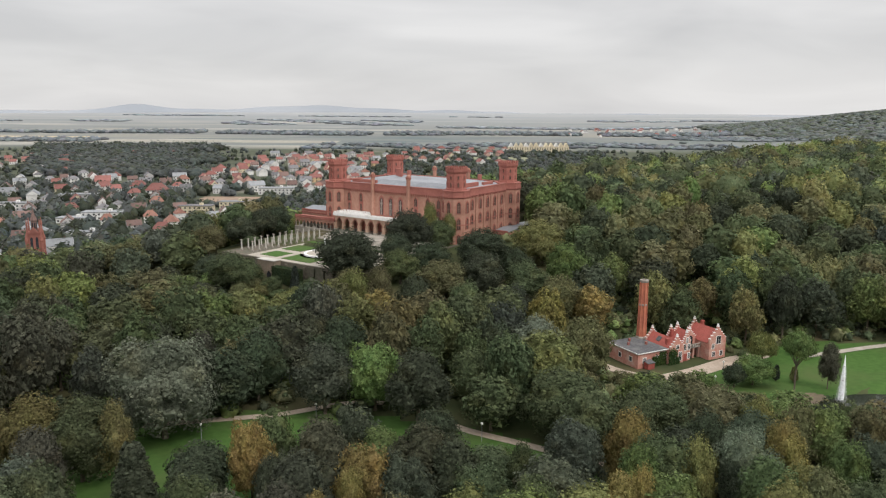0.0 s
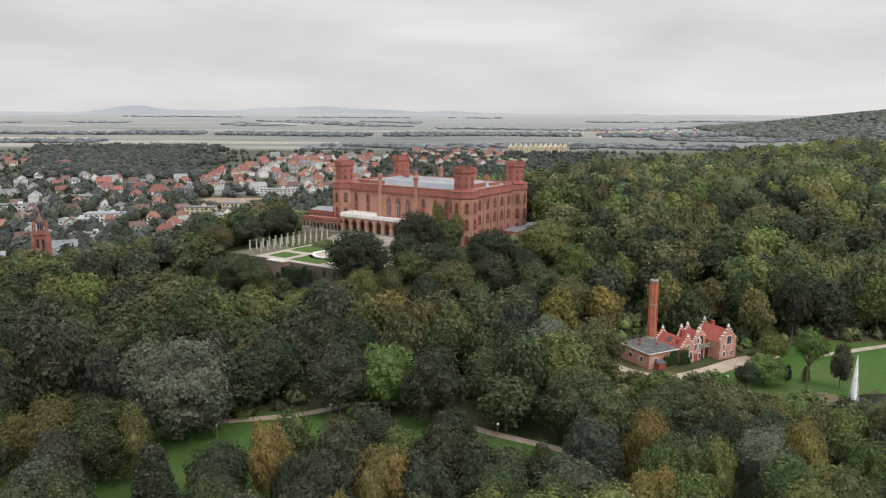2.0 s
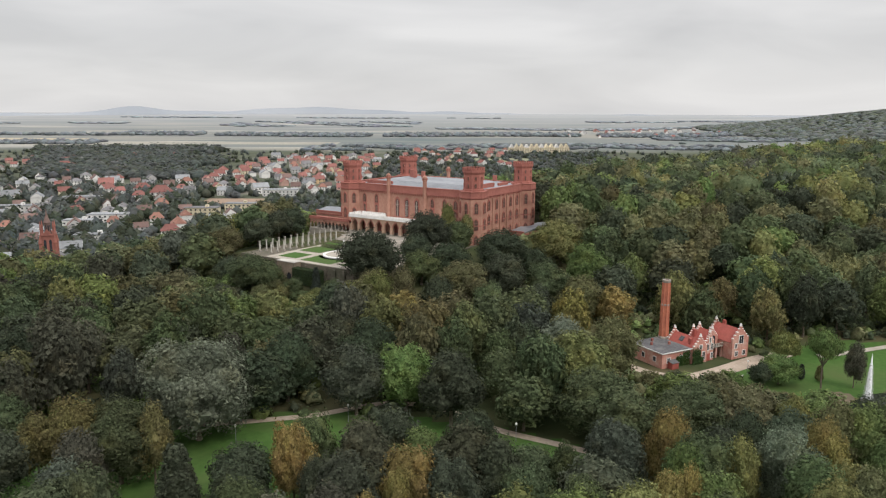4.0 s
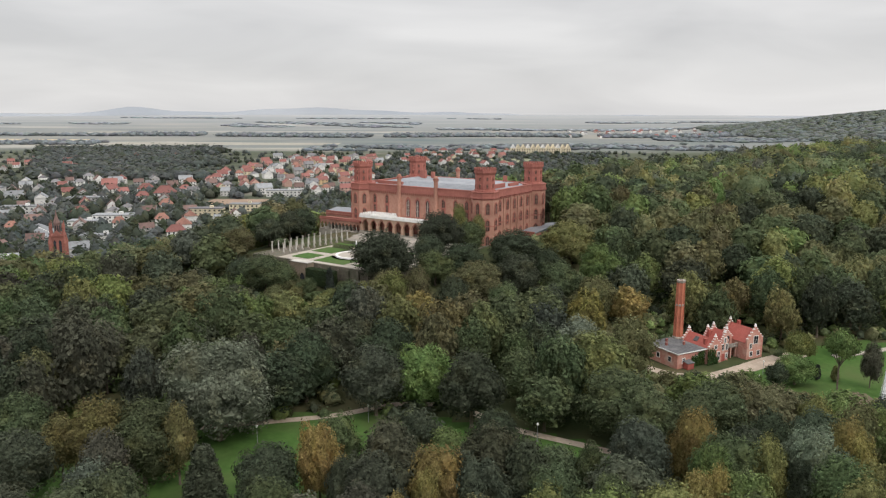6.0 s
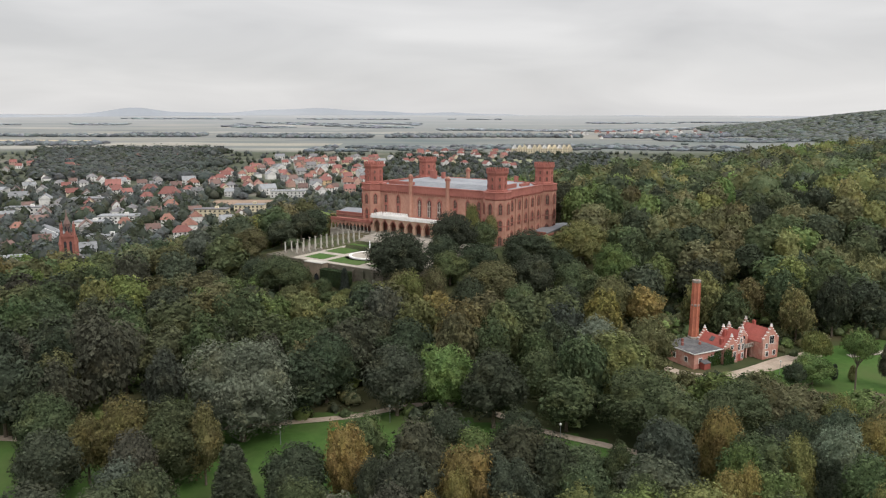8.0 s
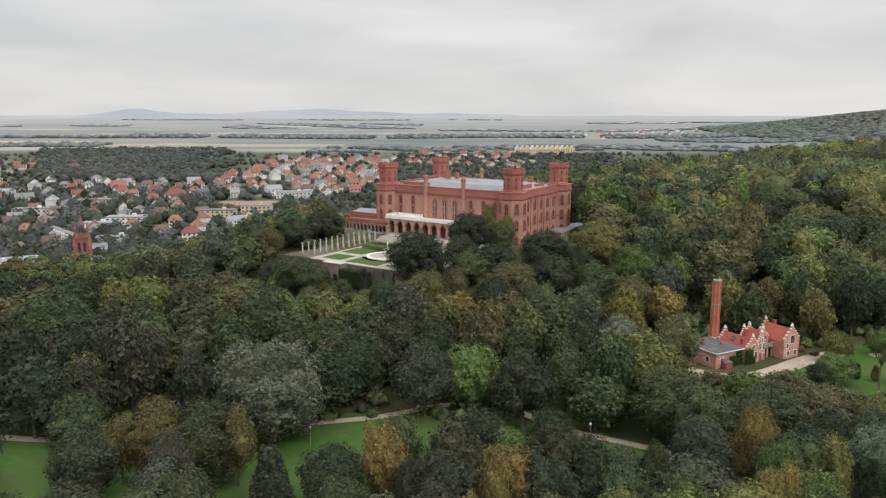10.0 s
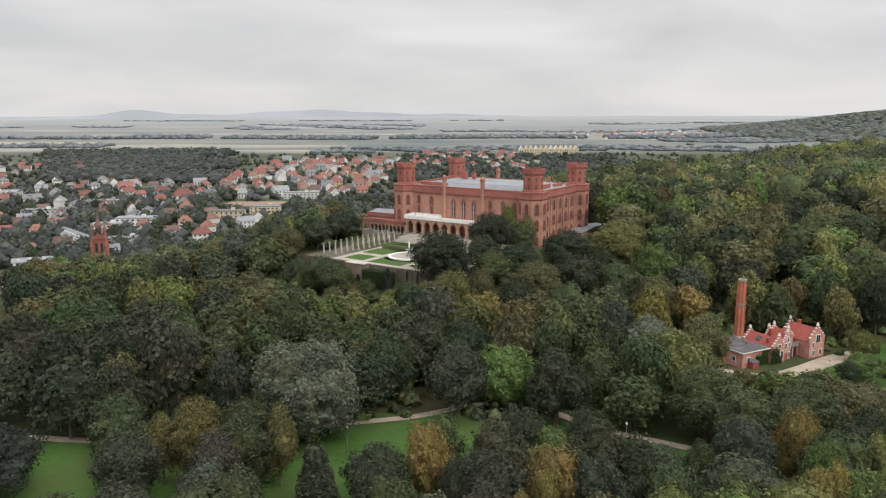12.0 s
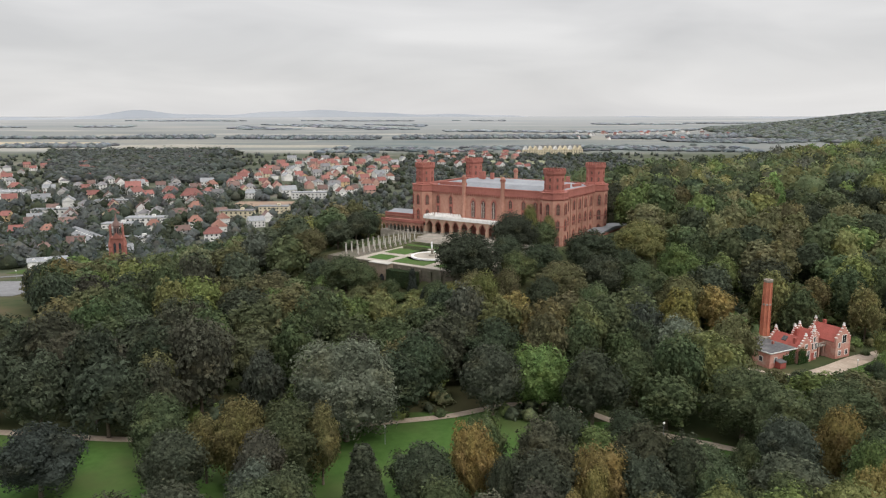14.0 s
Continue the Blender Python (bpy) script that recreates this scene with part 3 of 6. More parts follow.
def wing(name, b, label, arches=()):
    """A low flat-roofed brick wing: walls, parapet, sheet roof and arches on its garden side."""
    x0, x1, y0, y1, z0, z1 = b
    w = thing(name, PALACE, label, "palace wing")
    body = part("wall", boxed(*b), BRICK, w)
    part("cornice", boxed(x0 - 0.25, x1 + 0.25, y0 - 0.25, y1 + 0.25, z1 - 0.9, z1 - 0.4), BRICK_RED, w, "deep red brick cornice")
    part("parapet", boxed(x0 - 0.1, x1 + 0.1, y0 - 0.1, y0 + 0.4, z1, z1 + 0.9), BRICK_RED, w)
    bm = bmesh.new()
    zr = z1 + 0.25
    prism(bm, [(y0 + 0.5, zr), (y1 + 0.4, zr), (y1 + 0.4, zr + 0.25), ((y0 + y1) / 2, zr + 1.4), (y0 + 0.5, zr + 0.25)], x0 - 0.3, x1 + 0.3, lambda p, q, a: (a, p, q))
    part("roof", bm, METAL, w, "grey sheet metal roof")
    for s, z, ww, h in arches:
        window_at(body, lambda p, q, d, s=s, z=z: (s + p, y0 - d, z + q), ww, h, BRICK_RED)
    return w


palace()
portico()
wing("garden_wing", (-23, -5.6, 0, 15, -6, 6.2), "low red brick wing with grey sheet roof", [])
wing("side_wing", (LU + 2.4, LU + 9.5, 26, 60, -16, 1.2), "low red brick side wing with grey sheet roof", [(LU + 4.5, -6, 1.5, 4), (LU + 7.6, -6, 1.5, 4)])


def gallery():
    """Open arcaded gallery that runs from the garden hall along the terrace."""
    ga = thing("gallery", PALACE, "low red brick gallery with small open arches on pale columns", "arcade")
    x0, x1, y0, y1, z0, zt = -18.0, 5.6, -9.4, -5.0, 0.3, 4.6
    n = 11
    w = (x1 - x0) / n
    for k in range(n):
        x = x0 + (k + 0.5) * w
        side = [(p, q + z0) for p, q in arch(w * 0.78, 3.3, True, 5)[2:]]
        outline = [(w / 2, side[0][1]), (w / 2, zt), (-w / 2, zt), (-w / 2, side[0][1])] + side[::-1]
        part("arch", prism(bmesh.new(), outline, y0, y0 + 0.5, lambda p, q, a: (x + p, a, q)), BRICK, ga)
    for k in range(n + 1):
        x = x0 + k * w
        part("column", rings(bmesh.new(), ((0.34, z0 - 1), (0.34, z0 + 0.3), (0.24, z0 + 0.4), (0.24, z0 + 1.7), (0.4, z0 + 2.1)), 10, 0, x, y0 + 0.25), STONE, ga, "pale stone column")
    part("back_wall", boxed(x0, x1, y1, y1 + 0.4, -3, zt), STONE, ga)
    part("floor", boxed(x0 - 0.4, x1, y0 - 0.4, y1, -4, z0), STONE, ga)
    part("cornice", boxed(x0 - 0.3, x1, y0 - 0.3, y1 + 0.6, zt, zt + 0.5), BRICK_RED, ga, "deep red brick cornice")
    part("parapet", boxed(x0 - 0.2, x1, y0 - 0.15, y0 + 0.3, zt + 0.5, zt + 1.2), BRICK_RED, ga)


gallery()


def ring_clip(x0, x1, y0, y1, cx, cy, r):
    """A lawn rectangle with the bite of a round basin taken out of the side towards (cx, cy)."""
    up = cy > y1
    edge = y1 if up else y0
    half = math.sqrt(max(0.0, r * r - (edge - cy) ** 2))
    bite = []
    for k in range(17):
        x = cx - half + 2 * half * k / 16
        bite.append((x, cy + (-1 if up else 1) * math.sqrt(max(0.0, r * r - (x - cx) ** 2))))
    if up:
        return [(x0, y0), (x1, y0), (x1, y1)] + bite[::-1] + [(x0, y1)]
    return [(x0, y0)] + bite + [(x1, y0), (x1, y1), (x0, y1)]


TAN_WALL = worn("tan_rubble_wall", (0.20, 0.155, 0.115), (0.26, 0.205, 0.155), (0.13, 0.11, 0.08), 0.3, 1.6)


def garden():
    """The walled parterre below the arcade: terrace, lawns, fountain basin, steps, columns and hedge."""
    x0, x1, y0, y1 = 5.0, 68.0, -69.0, -10.8
    te = tagged(new("terrace"), "gravelled garden terrace on a stone retaining wall", "terrace", kind="structure")
    te.matrix_world = PALACE
    part("paving", boxed(16.2, x1, y0, y1, -0.4, 0.0), GRAVEL, te)
    part("border", boxed(x0, 16.2, y0, y1, -0.4, -0.02), OLD_WALL, te, "dark earth border under the columns")
    for b in ((x0 - 0.8, x1 + 0.8, y0 - 0.8, y0, -16, 0.15), (x0 - 0.8, x0, y0, y1 + 8, -14, 0.15), (x1, x1 + 0.8, y0, y1 + 8, -14, 0.15)):
        part("retaining_wall", boxed(*b), OLD_WALL, te, "weathered stone retaining wall")
    for k in range(14):
        x = x0 + 3 + 4.4 * k
        part("buttress", boxed(x - 0.5, x + 0.5, y0 - 1.5, y0 - 0.8, -12, -0.6), OLD_WALL, te)
    cx, cy, r = 39.0, -50.5, 9.4
    beds = [[(18, -52.6), (28.2, -52.6), (28.2, -43), (18, -43)], [(19.5, -65), (28.4, -65), (28.4, -56.6), (19.5, -56.6)], [(50, -52.6), (60, -52.6), (60, -43), (50, -43)],
            [(50, -65), (60, -65), (60, -56.6), (50, -56.6)], ring_clip(31.8, 46.2, -66, -55.5, cx, cy, r), ring_clip(31.8, 46.2, -45.5, -38.5, cx, cy, r), [(16, -36.2), (60, -36.2), (60, -33.4), (16, -33.4)]]
    for bed in beds:
        part("lawn", prism(bmesh.new(), bed, 0.0, 0.1, lambda p, q, a: (p, q, a)), LAWN, te, "clipped green lawn bed")
    fo = thing("fountain", PALACE @ pose(cx, cy, 0), "round white stone fountain basin on the garden terrace", "fountain")
    part("basin", rings(bmesh.new(), ((7.9, 0), (7.9, 0.6), (6.9, 0.6), (6.9, 0.2), (0.0001, 0.2)), 48), WHITE, fo)
    part("water", rings(bmesh.new(), ((6.9, 0.21), (6.9, 0.4)), 48), GRAVEL, fo, "shallow water over a pale basin floor")
    part("bowl", rings(bmesh.new(), ((1.4, 0.3), (1.2, 0.9), (0.45, 1.2), (0.4, 2.2), (1.6, 2.7), (1.6, 2.9), (0.3, 3.0)), 20), STONE, fo)
    part("spray", rings(bmesh.new(), ((0.15, 2.9), (0.32, 4.2), (0.2, 5.4), (0.05, 6.0)), 12), SPRAY, fo, "white water spray")
    part("upper_terrace", boxed(10.0, 62.0, -20.0, -10.7, -0.3, 0.85), STONE, te)
    st = thing("garden_steps", PALACE, "broad grey stone steps down to the garden", "steps")
    for k in range(5):
        part("step", boxed(12.0, 54.0, -27.0 + k * 1.4, -20.02, 0.02 + 0.001 * k, 0.17 * (k + 1)), STONE, st)
    col = thing("garden_column", PALACE @ pose(8.0, -24, 0), "white stone pergola column on the terrace edge", "column", "columns along the garden terrace")
    part("plinth", boxed(-0.4, 0.4, -0.4, 0.4, 0, 0.7), STONE, col)
    part("shaft", rings(bmesh.new(), ((0.27, 0.7), (0.29, 1.1), (0.23, 3.9)), 12), PALE, col)
    part("capital", boxed(-0.34, 0.34, -0.34, 0.34, 3.9, 4.2), STONE, col)
    for k in range(1, 13):
        copy_thing(col, PALACE @ pose(8.0, -24 - k * 3.3, 0))
    for k in range(12):
        copy_thing(col, PALACE @ pose(13.8, -27 - k * 3.3, 0))
    for x, y in ((8, -79), (10, -80), (12, -81.5), (41, -78), (43.5, -78.5)):
        copy_thing(col, PALACE @ pose(x, y, land(*(PALACE @ Vector((x, y, 0))).xy) - 0.1))
    ba = thing("bastion", PALACE @ pose(31.5, -71.2, 0), "tan stone bastion with a pointed niche before the terrace", "wall")
    part("body", boxed(-4.2, 4.2, -2.0, 1.3, -11, 0.5), TAN_WALL, ba)
    part("coping", boxed(-4.4, 4.4, -2.2, 1.38, 0.5, 0.75), PALE, ba)
    # dark plate paints the niche's shade; the wall is not hollowed
    part("niche", prism(bmesh.new(), [(p + 1.6, q - 6.6) for p, q in arch(2.2, 3.6)], -2.06, -2.0, lambda p, q, a: (p, a, q)), GLASS, ba, "dark panel painting the shade of the pointed niche")
    he = thing("hedge", PALACE @ pose(36.5, -73.4, -6.5), "clipped dark green hedge below the retaining wall", "hedge")
    r2 = np.random.default_rng(5)
    vs, fs = [], []
    for k in range(2600):
        p = np.array([r2.uniform(0, 12), r2.uniform(-1.6, 1.6), r2.uniform(1.0, 5.6)])
        side = int(r2.integers(3))
        nrm = np.zeros(3)
        if side == 0:
            p[2] = 5.6; nrm[2] = 1
        elif side == 1:
            p[1] = -1.6; nrm[1] = -1
        else:
            p[0] = r2.choice([0.0, 12.0]); nrm[0] = 1 if p[0] else -1
        t = np.cross(nrm + r2.normal(0, 0.4, 3), r2.normal(size=3)); t /= np.linalg.norm(t)
        q = np.cross(nrm, t)
        n = len(vs)
        vs += [tuple(p - t * 0.3), tuple(p + q * 0.2), tuple(p + t * 0.3), tuple(p - q * 0.2)]
        fs.append((n, n + 1, n + 2, n + 3))
    n = len(vs)
    core = boxed(0.1, 11.9, -1.5, 1.5, 0.0, 5.5)
    vs += [tuple(v.co) for v in core.verts]
    core.verts.index_update()
    fs += [tuple(n + v.index for v in f.verts) for f in core.faces]
    core.free()
    hm = new("foliage", mesh_of("foliage", vs, fs, LEAF)); hm.parent = he; hm.color = (0.04, 0.06, 0.03, 1)


garden()

# ---- brick house ----
HB = math.degrees(math.atan2(0.46, 0.888))
HOUSE = pose(59.8, 219.6, -24.0, 0, 0, HB)        # x along the front, y towards the slope


def stepped_gable(w, h, base, steps=4):
    """Outline of a crow-stepped gable, w wide, eaves at base, apex at h."""
    right = [(w / 2, 0.0)]
    for k in range(steps):
        x = w / 2 * (1 - k / steps)
        z = base + (h - base) * k / steps + 0.5
        right += [(x, z + (h - base) / steps * 0.55), (x - w / 2 / steps * 0.55, z + (h - base) / steps * 0.55)]
    right.append((0.35, h + 0.9))
    return right + [(-p, q) for p, q in right[::-1]]


def gabled_block(parent, x0, x1, y0, y1, eave, ridge, name="block"):
    cx, w = (x0 + x1) / 2, x1 - x0
    body = part(name, boxed(x0, x1, y0 + 0.4, y1 - 0.4, -2, eave), BRICK_PINK, parent)
    bm = bmesh.new()
    prism(bm, [(-w / 2 - 0.4, eave - 0.3), (0, ridge), (w / 2 + 0.4, eave - 0.3), (w / 2 + 0.2, eave - 0.45), (-w / 2 - 0.2, eave - 0.45)], y0 + 0.42, y1 - 0.42, lambda p, q, a: (cx + p, a, q))
    roof = part("roof", bm, TILE, parent, "red tiled saddle roof")
    for y in (y0, y1):
        outline = stepped_gable(w, ridge, eave)
        bm = bmesh.new()
        prism(bm, outline, y - 0.35, y + 0.35, lambda p, q, a: (cx + p, a, q))
        g = part("gable", bm, BRICK_PINK, parent, "stepped brick gable")
        for (p0, q0), (p1, q1) in zip(outline, outline[1:]):
            if abs(q0 - q1) < 0.05 and q0 > 0.5 and abs(p0 - p1) > 0.1:
                a, b = min(p0, p1), max(p0, p1)
                part("coping", boxed(cx + a - 0.05, cx + b + 0.05, y - 0.36, y + 0.36, q0, q0 + 0.16), WHITE, g)
        bm = bmesh.new()
        prism(bm, [(-0.35, ridge + 0.9), (0.35, ridge + 0.9), (0.0, ridge + 1.9)], y - 0.3, y + 0.3, lambda p, q, a: (cx + p, a, q))
        part("finial", bm, WHITE, g, "white stone finial")
    return body


BRICK_PINK = worn("weathered_pink_brick", (0.42, 0.185, 0.145), (0.50, 0.24, 0.19), (0.52, 0.38, 0.32), 0.35, 1.4)


def plain_window(parent, x, y, z, w, h, frame_mat=None, name="window"):
    win = part(name, boxed(x - w / 2 - 0.15, x + w / 2 + 0.15, y - 0.12, y, z - 0.15, z + h + 0.15), frame_mat or WHITE, parent)
    for s in (-1, 1):
        part("pane", boxed(x + s * w / 4 - w / 4 + 0.06, x + s * w / 4 + w / 4 - 0.06, y - 0.15, y - 0.121, z, z + h), GLASS, win, "dark window pane")
    return win


def brick_house():
    ho = thing("brick_house", HOUSE, "old pink brick house with red roofs and white-coped stepped gables", "house")
    # flat-roofed annexe
    an = part("annexe", boxed(0, 13.0, 0, 13.5, -3, 4.6), BRICK_PINK, ho, "low flat-roofed brick annexe")
    part("flat_roof", boxed(-0.5, 13.5, -0.5, 13.9, 4.6, 4.95), TAR, an, "dark tarred flat roof")
    part("roof_edge", boxed(-0.6, 13.6, -0.62, -0.5, 4.75, 5.05), WHITE, an)
    part("roof_edge", boxed(-0.62, -0.5, -0.6, 13.9, 4.75, 5.05), WHITE, an)
    for x in (2.6, 7.6, 10.8):
        plain_window(an, x, 0, 1.6, 1.2, 1.5)
    for y in (3.2, 8.2):
        bm = boxed(-0.12, 0, y - 0.7, y + 0.7, 1.5, 3.2)
        w = part("window", bm, WHITE, an)
        part("pane", boxed(-0.15, -0.122, y - 0.55, y + 0.55, 1.65, 3.05), GLASS, w)
    for x, y in ((3, 8), (8.5, 6), (6, 11)):
        part("vent", boxed(x - 0.3, x + 0.3, y - 0.3, y + 0.3, 4.95, 5.9), BRICK_RED, an)
    b1 = gabled_block(ho, 11.8, 17.4, -1.0, 10.0, 4.8, 7.7)
    b2 = gabled_block(ho, 17.6, 20.8, -0.4, 6.5, 5.7, 8.3)
    b4 = gabled_block(ho, 21.0, 25.9, 2.6, 8.0, 5.7, 8.2)
    b3 = gabled_block(ho, 26.1, 33.2, -3.2, 6.8, 5.8, 9.6)
    for x, z, h in ((13.3, 1.0, 2.6), (15.9, 1.0, 2.6), (14.6, 4.7, 1.2)):
        plain_window(b1, x, -1.36, z, 1.1, h)
    for x, z, w, h in ((18.3, 3.6, 0.9, 1.9), (20.0, 3.6, 0.9, 1.9), (19.15, 6.0, 0.8, 1.5), (20.1, 0.8, 0.8, 1.7)):
        plain_window(b2, x, -0.76, z, w, h)
    for x, z, w, h in ((28.0, 1.0, 1.2, 1.5), (31.3, 1.0, 1.2, 1.5), (29.8, 5.0, 1.9, 2.5), (27.6, 3.6, 0.9, 1.5)):
        plain_window(b3, x, -3.56, z, w, h)
    for x, z in ((21.6, 0.9), (24.4, 0.9), (21.4, 4.4)):
        plain_window(b4, x, 2.24, z, 1.2, 1.9)
    # dark plate stands for shade inside the opening; no hole is cut
    part("archway_shade", prism(bmesh.new(), [(p + 23.6, q + 3.9) for p, q in arch(1.9, 2.9, False)], 2.16, 2.24, lambda p, q, a: (p, a, q)), GLASS, b4, "dark panel for the shade in the round-headed balcony opening")
    part("door", boxed(17.9, 19.3, -0.95, -0.76, 0, 2.4), TILE, b2, "red painted door")
    for x, y, z in ((13.0, 1.5, 6.6), (18.2, 5.0, 7.9), (30.6, 4.2, 9.6)):
        part("chimney", boxed(x - 0.45, x + 0.45, y - 0.45, y + 0.45, z - 2.5, z + 1.0), TILE, ho, "red brick chimney pot")
    r2 = np.random.default_rng(11)
    for x0_, x1_, y_, z1_ in ((5.6, 8.6, -0.05, 3.6), (8.4, 11.2, -0.05, 4.7), (11.2, 14.4, -1.42, 5.4), (14.2, 15.6, -1.42, 2.4), (3.6, 5.2, -0.05, 1.4)):
        vs, fs = [], []
        for k in range(int(240 * (x1_ - x0_))):
            p = np.array([r2.uniform(x0_, x1_), y_ - abs(r2.normal(0, 0.22)), r2.uniform(-0.3, z1_) * r2.uniform(0.6, 1.0)])
            t = r2.normal(size=3); t[1] *= 0.4; t /= np.linalg.norm(t)
            q = np.cross(t, np.array([0, -1, 0]) + r2.normal(0, 0.4, 3)); q /= np.linalg.norm(q)
            s = r2.uniform(0.16, 0.34); n = len(vs)
            vs += [tuple(p - t * s), tuple(p + q * s * 0.8), tuple(p + t * s), tuple(p - q * s * 0.8)]; fs.append((n, n + 1, n + 2, n + 3))
        iv = new("ivy", mesh_of("ivy", vs, fs, LEAF)); iv.parent = ho; iv.color = (0.05, 0.085, 0.03, 1)
        tagged(iv, "dark green ivy on the wall")
    # ruined loggia between the gables
    for x in (20.9, 23.2, 25.6):
        part("loggia_pier", boxed(x - 0.3, x + 0.3, 0.2, 0.8, 0, 3.5), BRICK_PINK, ho)
    part("balcony", boxed(20.6, 26.0, -0.1, 2.2, 3.5, 3.8), STONE, ho, "weathered stone balcony slab")
    for k in range(7):
        part("baluster", boxed(20.8 + 0.82 * k, 21.0 + 0.82 * k, -0.08, 0.1, 3.8, 4.7), STONE, ho)
    part("handrail", boxed(20.6, 26.0, -0.12, 0.14, 4.7, 4.85), STONE, ho)
    part("skylight", prism(bmesh.new(), [(12.6, 5.75), (13.7, 6.9), (13.7, 7.15), (12.6, 6.0)], 4.6, 6.2, lambda p, q, a: (p, a, q)), TAR, ho, "dark roof light")
    rw = thing("rubble_wall", HOUSE @ pose(35.4, 6.0, 0), "low weathered rubble wall climbing the slope beside the house", "wall")
    for k in range(5):
        part("stretch", boxed(1.6 * k, 1.6 * k + 1.58, -0.35 - 0.05 * (k % 2), 0.35, -2.0, 1.6 + 0.28 * k - 0.2 * (k % 2)), PALE if k % 2 else STONE, rw)
    ss = thing("stone_steps", HOUSE @ pose(36.2, 1.2, 0), "worn pale stone steps beside the gabled house", "steps")
    for k in range(5):
        part("step", boxed(0, 3.4, 0.75 * k, 4.6, -0.4 + 0.001 * k, 0.17 * (k + 1)), PALE, ss)
    sh = thing("red_awning", HOUSE @ pose(3.6, -1.2, 0), "small dark red lean-to shed by the annexe", "shed")
    part("body", boxed(-1.3, 1.3, -0.9, 1.1, 0, 1.9), TILE, sh)
    part("lid", prism(bmesh.new(), [(-1.1, 1.9), (1.2, 2.4), (1.2, 2.5), (-1.1, 2.02)], -1.5, 1.5, lambda p, q, a: (a, p, q)), TAR, sh)
    ch = thing("chimney_stack", HOUSE @ pose(12.2, 12.4, 0), "tall slender octagonal red brick factory chimney", "chimney")
    part("shaft", rings(bmesh.new(), ((1.75, -1), (1.7, 5.2), (1.5, 5.6), (1.3, 16.0), (1.24, 24.0)), 8, math.pi / 8), BRICK_CHIM, ch)
    part("base_ring", rings(bmesh.new(), ((1.95, 4.9), (1.95, 5.3), (1.6, 5.6)), 8, math.pi / 8), STONE, ch)
    part("collar", rings(bmesh.new(), ((1.25, 15.7), (1.5, 15.9), (1.5, 16.3), (1.25, 16.5)), 8, math.pi / 8), STONE, ch, "pale stone collar")
    part("crown", rings(bmesh.new(), ((1.26, 23.4), (1.46, 23.7), (1.46, 24.3), (0.85, 24.3), (0.85, 23.6)), 8, math.pi / 8), STONE, ch, "pale weathered chimney rim")
    for k in range(8):
        a = k * math.pi / 4 + math.pi / 8
        bm = bmesh.new()
        lo, hi = 1.5, 1.27
        rings(bm, ((0.2, 5.7), (0.17, 23.4)), 6)
        for v in bm.verts:
            r = lo + (hi - lo) * (v.co.z - 5.7) / 17.7
            v.co.x += r * math.cos(a); v.co.y += r * math.sin(a)
        part("rib", bm, BRICK_CHIM, ch)


BRICK_CHIM = worn("orange_red_brick", (0.42, 0.14, 0.085), (0.48, 0.18, 0.11), (0.34, 0.12, 0.08), 0.2, 1.2)
brick_house()

# pond with jet
bm = bmesh.new()
_rim = [(k * math.pi / 36, 1 + 0.05 * math.sin(k * 0.52) + 0.035 * math.sin(k * 0.87 + 1)) for k in range(72)]
prism(bm, [(123 + 28.5 * q * math.cos(a), 168 + 33 * q * math.sin(a)) for a, q in _rim], -23.6, -23.4, lambda p, q, a: (p, q, a))
pond = tagged(part("pond", bm, WATER), "dark still park pond beside the lawn", "pond", kind="structure")
meadow("shore", [(80, 176), (88, 182), (92, 190), (97, 197), (104, 199), (106, 194), (100, 186), (96, 176), (90, 166), (82, 166)], worn("bare_shore_earth", (0.13, 0.098, 0.066), (0.18, 0.135, 0.095), (0.10, 0.085, 0.055), 0.2, 1.0), 0.22, "bare brown earth shore of the pond", "shore", 1.5)
jet = thing("water_jet", pose(109.0, 194.5, -23.5), "tall white water jet rising from the pond", "fountain")
part("jet", rings(bmesh.new(), ((0.72, 0), (0.75, 1.0), (0.64, 4), (0.48, 7), (0.32, 9.5), (0.16, 11.6), (0.05, 12.7), (0.01, 13.0)), 18), SPRAY, jet)
part("water_veil", rings(bmesh.new(), ((1.5, 0.02), (1.25, 1.6), (0.95, 4.5), (0.7, 7.5), (0.45, 9.8)), 18), MIST, jet, "thin veil of falling drops")

# ---- trees ----
rng = np.random.default_rng(7)


def ico(sub):
    bm = bmesh.new()
    bmesh.ops.create_icosphere(bm, subdivisions=sub, radius=1.0)
    v = np.array([p.co[:] for p in bm.verts])
    f = [tuple(q.index for q in p.verts) for p in bm.faces]
    bm.free()
    return v, f


ICOS = {k: ico(k) for k in (1, 2, 3, 4)}


FORMS = {"round": (9.8, 8.0, 9.2, 9.8), "plume": (9.0, 8.0, 10.0, 11.0), "weep": (11.0, 8.0, 8.0, 9.6), "high": (14.0, 8.0, 5.2, 4.0), "low": (3.0, 8.0, 16.0, 5.0), "cone": (9.5, 5.5, 9.5, 8.0)}


